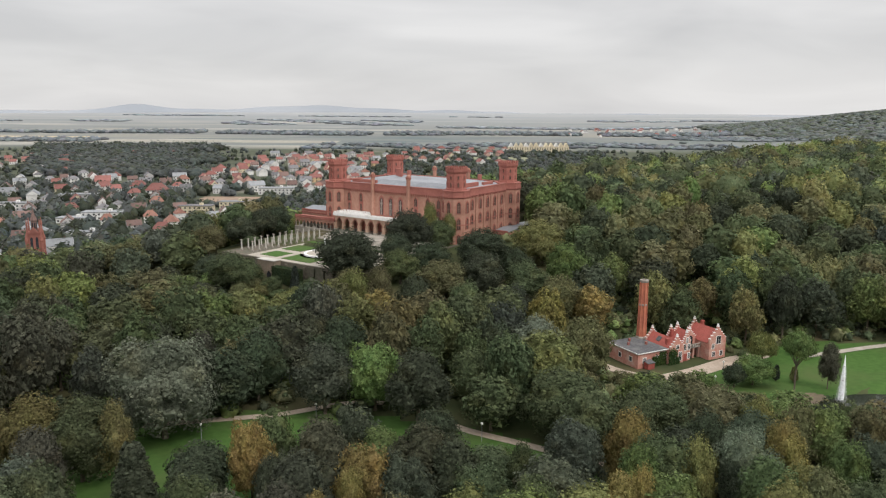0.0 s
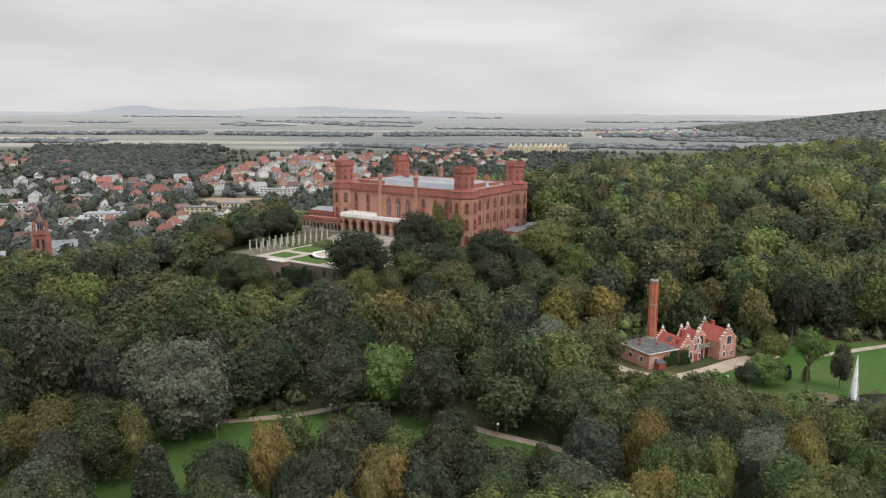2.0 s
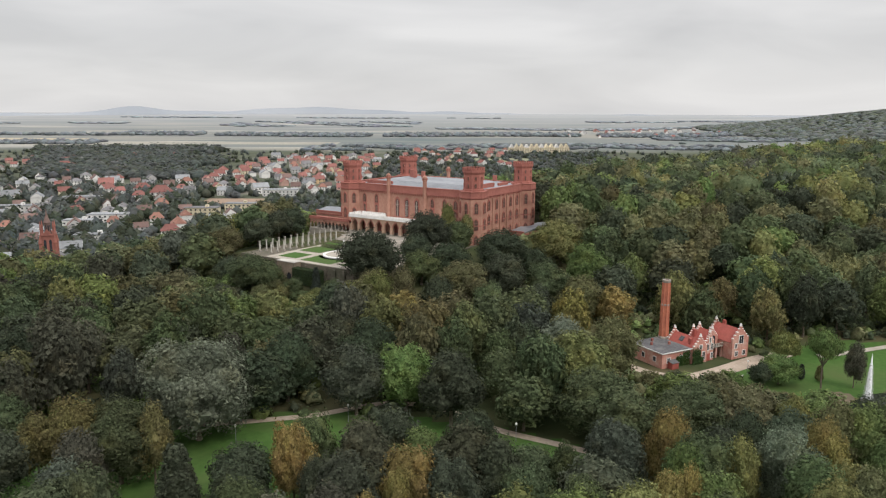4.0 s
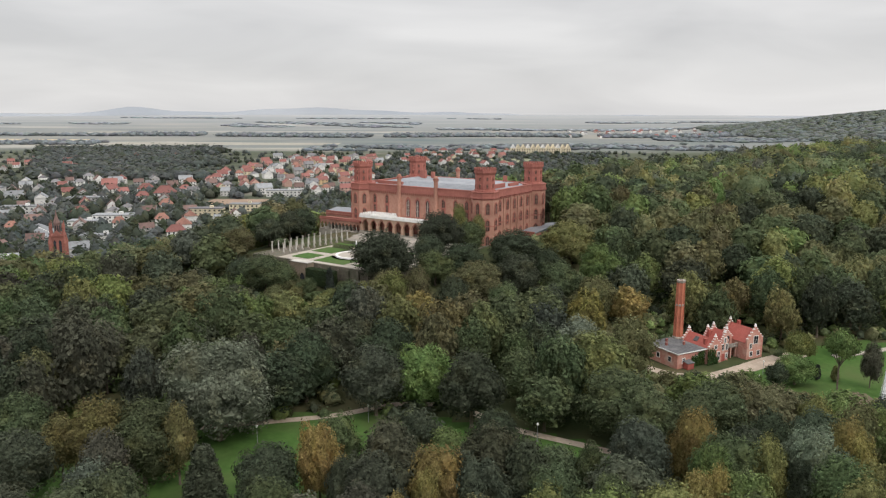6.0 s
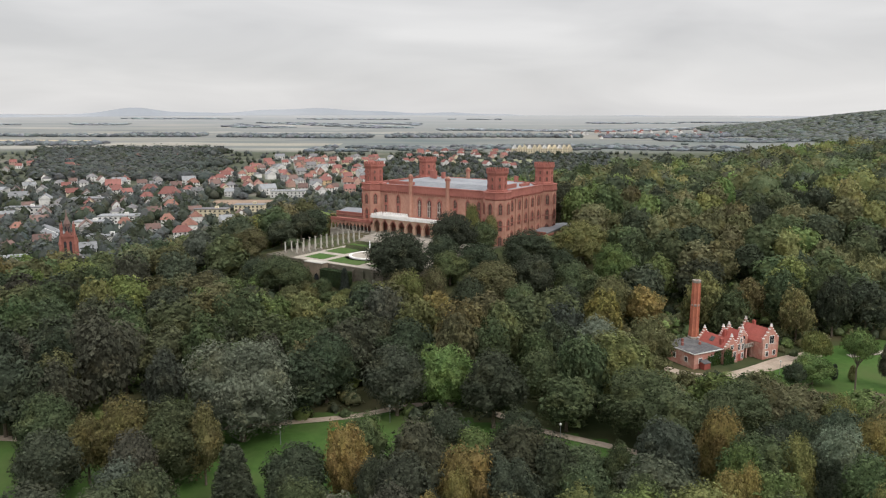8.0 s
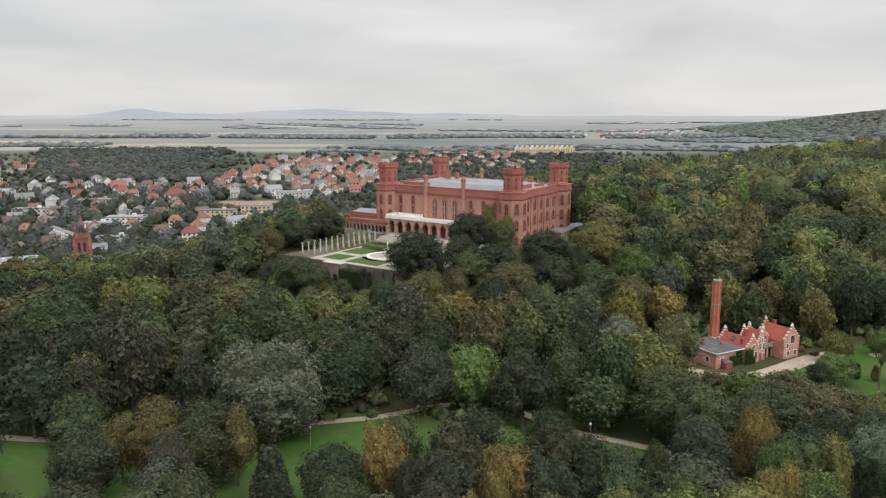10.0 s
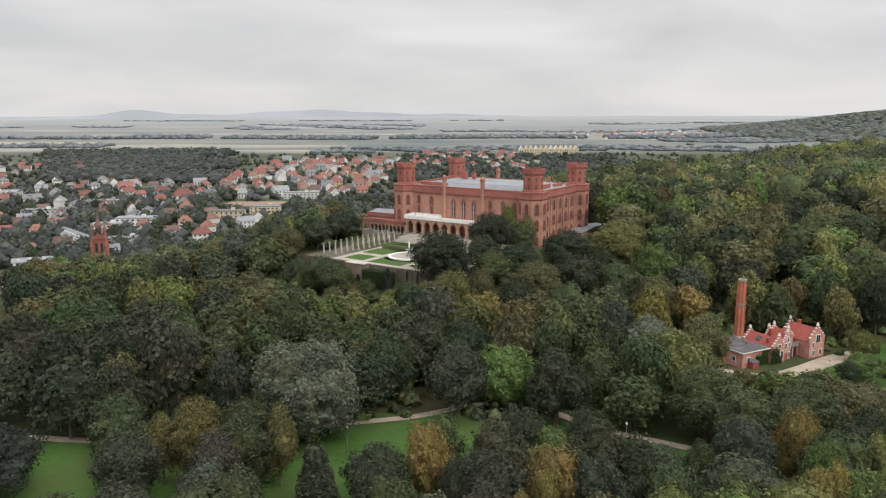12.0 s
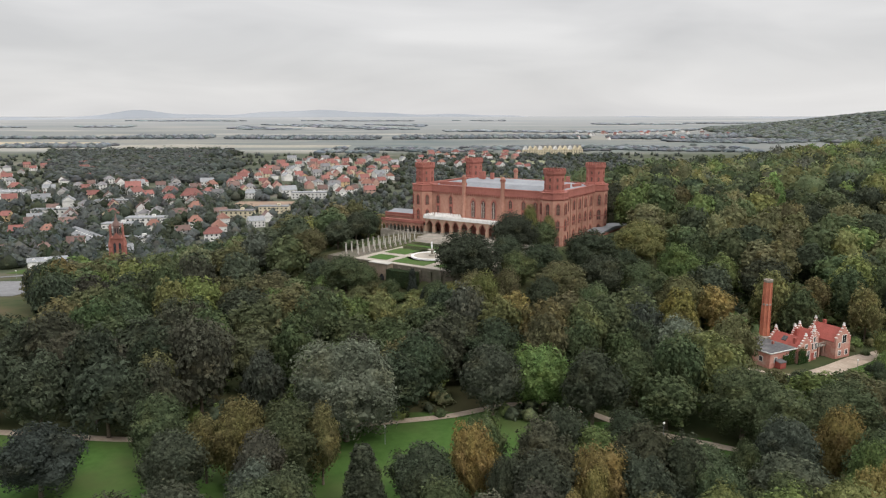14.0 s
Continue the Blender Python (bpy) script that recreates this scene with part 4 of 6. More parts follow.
def crown_arrays(r, shape, boughs, tufts, leaves, leaf, core, depth=0.30, fine=0.15):
    """Vertices and faces of a crown: an uneven dome of boughs, each with rounded tufts, covered with single sprays of leaves. In metres for a tree 19 m high and 16 m wide."""
    cz, R, up, down = FORMS[shape]

    def spread(n, jitter):
        k = np.arange(n)
        uz = 1 - 1.80 * (k + 0.5) / n
        a = k * 2.39996 + r.uniform(-0.6, 0.6, n)
        uh = np.sqrt(1 - uz * uz)
        d = np.stack([uh * np.cos(a), uh * np.sin(a), uz], 1) + r.normal(0, jitter, (n, 3))
        return d / np.linalg.norm(d, axis=1)[:, None]
    big, small = spread(boughs, 0.22), spread(tufts, 0.08)
    reach_b, reach_s = r.uniform(0.84, 1.05, boughs), r.uniform(0.92, 1.06, tufts)
    wide_b = math.sqrt(3.6 / boughs) * r.uniform(0.95, 1.55, boughs)
    wide_s = math.sqrt(3.6 / tufts) * r.uniform(1.0, 1.5, tufts)

    def layer(d, axes, reach, wide, amount):
        ang = np.arccos(np.clip(d @ axes.T, -1, 1)) / wide
        f = np.where(ang < 1, reach * (1 - amount + amount * np.sqrt(np.clip(1 - ang * ang, 0, 1))), 0.0)
        return np.maximum(f.max(1), 0.88 * (1 - amount)), f.argmax(1)

    def surface(d):
        f, i = layer(d, big, reach_b, wide_b, depth)
        g, j = layer(d, small, reach_s, wide_s, fine)
        return f * g, i, j

    def place(d, f):
        if shape == "cone":
            h = (d[:, 2] + 1) / 2
            rho = R * np.clip(1.04 - h, 0, 1) ** 0.52 * np.clip(0.35 + h * 5, 0, 1) * f
            flat = np.sqrt(np.clip(1 - d[:, 2] ** 2, 1e-6, 1))
            return np.stack([d[:, 0] / flat * rho, d[:, 1] / flat * rho, 1.2 + h * 17.8 * (0.9 + 0.1 * f)], 1)
        g = d * f[:, None]
        return np.stack([g[:, 0] * R, g[:, 1] * R, cz + g[:, 2] * np.where(d[:, 2] > 0, up, down)], 1)
    iv, faces = ICOS[core]
    f = surface(iv)[0]
    vs, fs, n = [place(iv, f * r.uniform(0.80, 0.93, len(iv)))], list(faces), len(iv)
    d = r.normal(size=(leaves * 2, 3))
    d /= np.linalg.norm(d, axis=1)[:, None]
    d = d[d[:, 2] > r.uniform(-1.0, -0.1, len(d))][:leaves]
    m = len(d)
    f, i, j = surface(d)
    p = place(d, f * (0.90 + 0.22 * r.uniform(0, 1, m) ** 1.6))
    o1, o2 = p - place(big, reach_b * 0.52)[i], p - place(small, surface(small)[0] * 0.80)[j]
    nn = 0.55 * o1 / np.linalg.norm(o1, axis=1)[:, None] + 0.7 * o2 / np.linalg.norm(o2, axis=1)[:, None] + r.normal(0, 0.42, (m, 3)) + np.array([0, 0, 0.12])
    nn /= np.linalg.norm(nn, axis=1)[:, None]
    t = np.cross(nn, r.normal(size=(m, 3))); t /= np.linalg.norm(t, axis=1)[:, None]
    s = leaf * r.uniform(0.5, 1.5, (m, 1)); asp = r.uniform(0.5, 1.0, (m, 1))
    if shape == "weep":
        t = np.array([0, 0, -1.0]) + 0.25 * t
        s *= 1.6; asp *= 0.3
    b = np.cross(nn, t); b /= np.linalg.norm(b, axis=1)[:, None]
    vs.append(np.stack([p - t * s * 0.6, p + b * s * asp * 0.5 - nn * s * 0.12, p + t * s * 0.6, p - b * s * asp * 0.5 - nn * s * 0.12], 1).reshape(-1, 3))
    fs += [(n + 4 * k, n + 4 * k + 1, n + 4 * k + 2, n + 4 * k + 3) for k in range(m)]
    return np.concatenate(vs), fs, place(big, reach_b * 0.7)


def trunk_mesh(r, cs, lean=0.4, foot=0.42):
    bm = bmesh.new()

    def limb(a, b, ra, rb, sides=7):
        a, b = Vector(a), Vector(b)
        ax = (b - a).normalized()
        s = ax.orthogonal().normalized(); t = ax.cross(s)
        rows = []
        for k in range(4):
            q = k / 3
            rad = ra + (rb - ra) * q
            mid = a.lerp(b, q) + s * 0.12 * math.sin(q * 3.1) * (b - a).length * 0.15
            rows.append([bm.verts.new(mid + (s * math.cos(2 * math.pi * i / sides) + t * math.sin(2 * math.pi * i / sides)) * rad) for i in range(sides)])
        for p, o in zip(rows, rows[1:]):
            for i in range(sides):
                bm.faces.new((p[i], p[(i + 1) % sides], o[(i + 1) % sides], o[i]))
    limb((0, 0, -1.2), (0, 0, 1.0), foot * 1.6, foot); limb((0, 0, 1.0), (lean * 0.5, 0, 7.5), foot, foot * 0.75); limb((lean * 0.5, 0, 7.5), (lean, 0.2, 14), foot * 0.75, 0.12)
    for c in cs[2::max(1, len(cs) // 8)][:8]:
        limb((lean * 0.4, 0, 4.5 + 0.4 * (c[2] - 6)), c, foot * 0.45, 0.08, 5)
    return bm


PROTOS = {}


def prototype(key, *form):
    r = np.random.default_rng(abs(sum(ord(c) * (i + 3) for i, c in enumerate(key))))
    v, f, cs = crown_arrays(r, *form)
    shape = form[0]
    me = mesh_of("crown", v.tolist(), f, LEAF)
    me.materials.append(LEAF_IN)
    me.polygons.foreach_set("material_index", [0 if len(q) == 4 else 1 for q in f])
    tr = trunk_mesh(r, cs)
    tm = bpy.data.meshes.new("trunk"); tr.to_mesh(tm); tr.free(); tm.materials.append(BARK)
    PROTOS[key] = (me, tm, shape)


for _k in "abcdef":
    prototype("near_" + _k, "round", 13, 95, 4700, 0.60, 3)
for _k in "abcdef":
    prototype("mid_" + _k, "round", 12, 75, 2000, 0.98, 2)
prototype("cone_a", "cone", 16, 90, 2600, 0.6, 3, 0.2)
prototype("cone_b", "cone", 18, 90, 2600, 0.6, 3, 0.2)
for _k in "ab":
    prototype("great_" + _k, "round", 15, 130, 9500, 0.48, 3)
prototype("plume_a", "plume", 14, 120, 15000, 0.40, 3, 0.40, 0.2)
prototype("weep_a", "weep", 12, 60, 3000, 0.8, 3)
prototype("high_a", "high", 12, 60, 2000, 0.7, 3)

# the blue-grey tone for town and far trees has haze painted in
TONES = {"dark": (0.049, 0.060, 0.039), "green": (0.074, 0.094, 0.048), "bright": (0.105, 0.142, 0.053), "lime": (0.138, 0.146, 0.060), "olive": (0.106, 0.109, 0.056),
         "brown": (0.126, 0.112, 0.052), "gold": (0.190, 0.158, 0.062), "silver": (0.134, 0.154, 0.110), "grey": (0.070, 0.082, 0.062), "pine": (0.040, 0.048, 0.039), "hazed": (0.092, 0.104, 0.099), "dusk": (0.064, 0.068, 0.047)}
WORDS = {"dark": "dark green", "green": "mid-green", "bright": "fresh green", "lime": "yellow-green", "olive": "olive green", "brown": "brownish autumn", "gold": "golden autumn",
         "silver": "silvery grey", "grey": "grey-green", "pine": "deep green", "dusk": "dark olive"}
PLANTED = []


def tree(x, y, h, R, tone, key="near", spin=None, vary=0.12, group="trees of the park"):
    """One tree with trunk and crown standing on the land."""
    pool = [k for k in PROTOS if k.startswith(key)]
    k = pool[int(rng.integers(len(pool)))]
    me, tm, shape = PROTOS[k]
    z = land(x, y)
    wide = 8.0 if shape != "cone" else 5.5
    spin = rng.uniform(0, 360) if spin is None else spin
    ob = new("tree")
    ob.matrix_world = pose(x, y, z, 0, 0, spin) @ Matrix.Diagonal((R / wide, R / wide * rng.uniform(0.9, 1.1), h / 19.0, 1))
    form = {"round": "broad-crowned deciduous", "cone": "narrow conical", "weep": "weeping", "high": "high-crowned slim", "plume": "full-crowned billowing"}[shape]
    tagged(ob, f"{WORDS[tone]} {form} tree in the palace park", "tree", group)
    cr = new("crown", me); cr.parent = ob
    c = np.array(TONES[tone]) * np.exp(rng.normal(0, vary, 3) * 0.3 + rng.normal(0, vary))
    cr.color = (*c, 1)
    tr = new("trunk", tm); tr.parent = ob
    PLANTED.append((x, y, R))
    return ob


# trees that stand out one by one
tree(-62.5, 159, 25.5, 12.3, "silver", "plume")
tree(-88.0, 139.3, 15.5, 4.6, "brown", "near")
tree(-71.5, 138.8, 17.8, 8.4, "green", "great")
tree(-64.6, 138.6, 17.4, 4.8, "brown", "near")
tree(-80.0, 139.5, 17.9, 6.4, "brown", "great")
tree(-98.7, 144.8, 17, 7.0, "green", "near")
tree(-90.8, 129.8, 16, 6.8, "dark", "near")
tree(-55.1, 124.8, 15, 5.6, "dusk", "cone")
tree(-45.0, 129.0, 13.5, 6.8, "dark", "near")
tree(-42.5, 120.3, 14, 6.6, "dark", "near")
tree(-35.2, 129.3, 18, 4.8, "gold", "near")
tree(-22.2, 129.3, 18, 7.6, "dusk", "near")
tree(-19.7, 110.3, 15, 3.2, "gold", "near")
tree(-15.6, 116.8, 16, 3.4, "gold", "near")
tree(-83.4, 170.8, 18, 5.8, "grey", "mid")
tree(-100.2, 187.3, 20, 6.7, "dusk", "mid")
tree(-108.8, 189.3, 19, 8.0, "dusk", "mid")
tree(-106.7, 168.3, 18, 5.7, "olive", "mid")
tree(-110.2, 161.3, 18, 6.8, "dark", "mid")
tree(-47, 182, 19, 8.7, "dark", "near")
tree(-28.5, 173.2, 18.5, 8.4, "dark", "near")
tree(-27, 190, 20, 8.5, "dark", "near")
tree(-16.5, 175.8, 18, 7.8, "bright", "near")
tree(-42.9, 190.8, 19, 8.8, "dusk", "mid")
tree(-52.9, 184.3, 17, 6.6, "olive", "mid")
tree(-63.0, 185.3, 18, 5.8, "dusk", "mid")
tree(-5.5, 166, 19, 9.3, "dark", "near")
tree(8.5, 179, 16, 7.8, "green", "near")
tree(26.4, 207.8, 16, 7.9, "silver", "near")
tree(40.5, 199.8, 20, 7.9, "olive", "near")
tree(-13.8, 121.3, 17, 5.6, "gold", "near")
tree(-3.7, 128.3, 17, 7.6, "dusk", "near")
tree(-6.1, 119.3, 16, 6.5, "grey", "near")
tree(1.8, 124.3, 17, 6.3, "dark", "near")
tree(27.4, 159.8, 17, 11.4, "green", "great")
tree(30.9, 147.3, 17, 8.1, "green", "near")
tree(36.0, 135.8, 18, 4.9, "gold", "near")
tree(46.8, 153.3, 16, 9.0, "green", "great")
tree(59.4, 154.8, 16, 8.1, "olive", "near")
tree(55.2, 126.8, 19, 6.9, "silver", "plume")
tree(45.9, 125.3, 17, 4.5, "lime", "near")
tree(34.7, 121.8, 17, 5.1, "bright", "near")
tree(19.7, 119.8, 15, 8.1, "grey", "near")
tree(29.2, 113.8, 16, 3.8, "gold", "near")
tree(33.8, 116.3, 16, 3.2, "gold", "near")
tree(38.6, 115.8, 15, 6.6, "bright", "near")
tree(14.8, 128.3, 15, 3.2, "green", "near")
tree(66.7, 150.8, 15, 4.8, "lime", "near")
tree(71.8, 141.3, 17, 5.9, "olive", "near")
tree(65.0, 134.3, 17, 4.0, "gold", "near")
tree(6.7, 118.3, 15, 5.5, "green", "near")
tree(-29.1, 122.3, 15, 4.1, "dark", "near")
tree(-118.3, 134.1, 15, 8.5, "pine", "near")
tree(-116.7, 160.6, 20, 8.8, "dark", "mid")
tree(-104.6, 162.1, 18, 5.8, "dusk", "mid")
tree(-134.7, 166.1, 20, 7.7, "dark", "mid")
tree(-134.8, 179.6, 20, 6.8, "dusk", "mid")
tree(-154.2, 233.6, 20, 9.3, "olive", "mid")
tree(-143.6, 236.1, 20, 8.4, "green", "mid")
tree(-115.9, 201.1, 20, 6.3, "dusk", "mid")
tree(-112.0, 213.6, 20, 5.4, "dusk", "mid")
tree(-95.2, 211.0, 20, 9.8, "green", "mid")
tree(-85.8, 217.5, 20, 10.1, "olive", "mid")
tree(-67.1, 213.0, 20, 7.6, "bright", "mid")
tree(-118.2, 211.0, 20, 8.0, "dusk", "mid")
tree(-5.5, 211.5, 19, 8.0, "olive", "mid")
tree(-30.9, 222.0, 17, 6.5, "olive", "mid")
tree(7.8, 193.0, 17, 6.1, "green", "mid")
tree(63.3, 128.0, 17, 4.3, "gold", "near")
tree(76.8, 141.5, 17, 6.5, "bright", "near")
tree(84.4, 139.0, 17, 5.8, "olive", "near")
tree(73.6, 126.0, 16, 4.8, "bright", "near")
tree(62.3, 119.0, 15, 4.5, "lime", "near")
tree(87.0, 146.0, 15.5, 6.0, "green", "near")
tree(83.0, 153.0, 14, 5.0, "dark", "near")
tree(92.0, 136.0, 18, 7.0, "dark", "near")
tree(100.0, 137.0, 17, 6.0, "grey", "near")
tree(-1.5, 149, 11.5, 6.2, "dark", "near")


def tree_to(x, y, top, R, tone, key="near"):
    """A tree whose crown reaches up to the height top."""
    return tree(x, y, top - land(x, y), R, tone, key)


# trees before the palace and around the terrace
tree_to(-31.5, 250, 14.0, 12.0, "dark", "great")
tree_to(-17, 268, 10.0, 6.5, "dark")
tree_to(-68.5, 256.5, 1.5, 6.5, "green")
tree_to(-58.5, 250.5, -2.2, 4.6, "green")
tree_to(-36.5, 241, -1.0, 5.5, "lime")
tree_to(-12.5, 283, 16.0, 9.5, "dark", "great")
tree_to(14.5, 272, 10.5, 11.5, "dark", "great")
tree_to(-2, 286, 12.0, 6.5, "green")
tree_to(-5.4, 297, 17.5, 3.6, "lime")
tree_to(2.2, 297, 13.5, 3.4, "lime")
tree_to(-14.6, 252, 7.0, 7.5, "green")
tree_to(-4, 264, 8.0, 8.5, "dark")
tree_to(0.5, 246, 4.0, 10.0, "olive", "great")
tree_to(13.5, 250, 6.5, 8.0, "dark")
tree_to(-28, 226, 5.8, 6.2, "lime")
tree_to(-20.5, 229, 6.2, 5.4, "olive")
tree_to(-9, 230, 3.0, 6.5, "dark")
tree_to(7, 229, 1.5, 6.5, "green")
tree_to(37.5, 286, 12.0, 11.0, "lime", "great")
tree_to(29, 252, 3.5, 8.5, "green")
tree_to(44, 262, 8.0, 9.0, "bright")
tree_to(22, 234, -0.5, 7.0, "dark")
tree_to(26, 268, 5.0, 6.5, "dark")
tree_to(38, 241, 1.0, 8.0, "olive")
tree_to(-30, 238, 3.5, 5.5, "olive")
tree_to(-42, 236, 0.5, 5.0, "green")
tree(-46, 240, 9, 2.6, "pine", "cone")
tree_to(58, 318, 11.0, 8.0, "olive")
tree_to(66, 342, 14.0, 8.0, "green")
tree_to(52, 300, 7.0, 6.5, "green")
tree(100, 225, 10.0, 5.4, "lime", "weep")
tree(89.5, 206, 9.5, 6.0, "bright", "near")
tree(83, 203, 7.5, 4.0, "dark", "near")
tree(99, 200.5, 18, 5.0, "bright", "high")
tree(109, 202, 14, 3.2, "dusk", "near")
tree(98, 210, 5.0, 1.6, "pine", "cone")
tree(102.5, 208.5, 5.0, 1.7, "lime", "cone")
tree(114, 228, 8, 3.2, "bright", "near")

# trees beside the columns and below the terrace
tree(-84, 266, 9.5, 7.0, "green", "near")
tree(-83, 304, 12, 7.0, "dark", "near")
tree(-77, 316, 13, 7.5, "dark", "near")
tree(-92, 290, 13, 7.5, "olive", "near")
tree(-73, 331, 14, 7.0, "dark", "near")

def pal_xy(u, v):
    return -47.8 + 0.8247 * u + 0.5656 * v, 340.4 - 0.5656 * u + 0.8247 * v


for _x, _y, _top, _R, _tone, _k in ((-74.5, 259, 4.4, 9.0, "green", "near"), (-84, 266, 2.0, 5.5, "dark", "near"), (-66.6, 255, -2.8, 4.6, "olive", "near"), (-61, 249.5, -4.5, 4.2, "brown", "near"), (-69, 249, -4.6, 5.0, "olive", "near"), (-55.5, 247.5, -6.2, 3.8, "green", "near"), (-49.5, 246, -5.2, 4.4, "lime", "near"),
                                    (-81, 260, -2.5, 5.5, "bright", "near"), (-62, 240, -6.6, 6.0, "bright", "near"), (-42.5, 243.5, -3.0, 4.2, "dark", "near"), (-52, 238, -8.0, 5.5, "olive", "near"), (-72, 240, -6.0, 6.0, "green", "near"), (-82, 250, -4.5, 6.0, "dusk", "near")):
    tree_to(_x, _y, _top, _R, _tone, _k)
tree_to(*pal_xy(48, -75), 1.0, 2.2, "pine", "cone")
tree_to(*pal_xy(1.5, -53), 3.5, 5.0, "green", "near")
for _u, _v, _top, _tone in ((18, 66, 17, "dark"), (29, 71, 19, "green"), (40, 67, 20.5, "dark"), (51, 72, 22, "green"), (61, 66, 21, "dusk"), (72, 70, 22, "green"), (8, 72, 16, "green")):
    tree_to(*pal_xy(_u, _v), _top, 8.0, _tone, "mid")

# ---- the woods ----


def uv(x, y):
    dx, dy = x + 47.8, y - 340.4
    return 0.8247 * dx - 0.5656 * dy, 0.5656 * dx + 0.8247 * dy


def house_local(x, y):
    dx, dy = x - 59.8, y - 219.6
    return 0.888 * dx + 0.46 * dy, -0.46 * dx + 0.888 * dy


def poly_has(outline, x, y):
    hit = False
    for (x0, y0), (x1, y1) in zip(outline, outline[1:] + outline[:1]):
        if (y0 > y) != (y1 > y) and x < (x1 - x0) * (y - y0) / (y1 - y0) + x0:
            hit = not hit
    return hit


CLEARING = [(-190, 96), (-92, 96), (-92, 128), (-64, 138), (-62, 96), (-43, 96), (-42, 136), (-10, 142), (20, 140), (30, 148), (18, 160), (0, 165), (-36, 174), (-56, 166), (-110, 158), (-190, 166)]
GLADE = [(52, 226), (54, 212), (64, 200), (68, 182), (100, 172), (135, 172), (160, 190), (178, 212), (150, 236), (114, 243), (98, 238), (97, 228)]


def wooded(x, y, R):
    """Whether the woods cover this place."""
    if poly_has(CLEARING, x, y) or poly_has(GLADE, x, y):
        return False
    if math.hypot((x - 123) / 31, (y - 168) / 36) < 1.0:
        return False
    if y > 210 and x < -36 - 0.565 * y:
        return False
    u, v = uv(x, y)
    if -30 - R * 0.7 < u < 76 + R * 0.6 and -3 - R < v < 62 and not (u < -4 and v < 4):
        return False
    if -3 - R * 0.6 < u < 62 + R * 0.4 and -80 - R * 0.5 < v < 0:
        return False
    if -24 - R < u < 4 and -24 - R < v < 4:
        return False
    if -46 < x < 48 and 224 < y < 308 - 0.2 * x:
        return False
    a, b = house_local(x, y)
    if math.hypot(a - 12.2, b - 12.4) < 3 + R or (a < 14 and b > 10 and math.hypot(a - 12.2, (b - 8) * 0.6) < R + 2):
        return False
    if -4 - R * 0.8 < a < 38 + R * 0.7 and -9 - R * 0.8 < b < (15 if a < 16 else 9.5) + R * 0.25:
        return False
    edge = 240 if x < -260 else 240 + (x + 260) * 1.25 if x < -140 else 390 + (x + 140) * 0.9 if x < -40 else 480 + (x + 40) * 1.3 if x < 160 else 740
    return 96 < y < edge and -0.66 * y - 70 < x < 0.66 * y + 25


def tone_at(x, y, r):
    k = 0.5 + 0.5 * math.sin(x * 0.021 + 1.7 * math.sin(y * 0.017)) * math.cos(y * 0.026 + 0.8)
    west = {"dark": 0.20, "green": 0.34, "olive": 0.13, "grey": 0.03, "dusk": 0.05, "lime": 0.09, "brown": 0.02, "bright": 0.15}
    front = {"dark": 0.07, "green": 0.20, "olive": 0.22, "grey": 0.04, "lime": 0.20, "bright": 0.13, "gold": 0.06, "brown": 0.04}
    ridge = {"dark": 0.22, "green": 0.36, "olive": 0.17, "grey": 0.05, "lime": 0.04 + 0.06 * k + 0.13 * smooth(110, 240, x), "bright": 0.10, "brown": 0.01, "dusk": 0.03}
    far, east = smooth(200, 280, y), smooth(-60, 50, x)
    weights = {n: (1 - east) * west.get(n, 0) * (1 - 0.5 * far) + east * (1 - far) * front.get(n, 0) + far * (0.5 + 0.5 * east) * ridge.get(n, 0) for n in ("dark", "green", "olive", "grey", "dusk", "lime", "brown", "bright", "gold")}
    if 35 < x < 140 and 270 < y < 430:
        weights = {"olive": 0.32, "lime": 0.10, "green": 0.30, "bright": 0.10, "dark": 0.18}
    if y < 200 and x < -15:
        weights = {"dark": 0.38, "dusk": 0.22, "brown": 0.04, "grey": 0.14, "green": 0.22}
    names = list(weights)
    w = np.array([weights[n] for n in names])
    return names[int(r.choice(len(names), p=w / w.sum()))]


def occupied(x, y, R, share):
    return any((x - a) ** 2 + (y - b) ** 2 < (share * (R + c)) ** 2 for a, b, c in PLANTED)


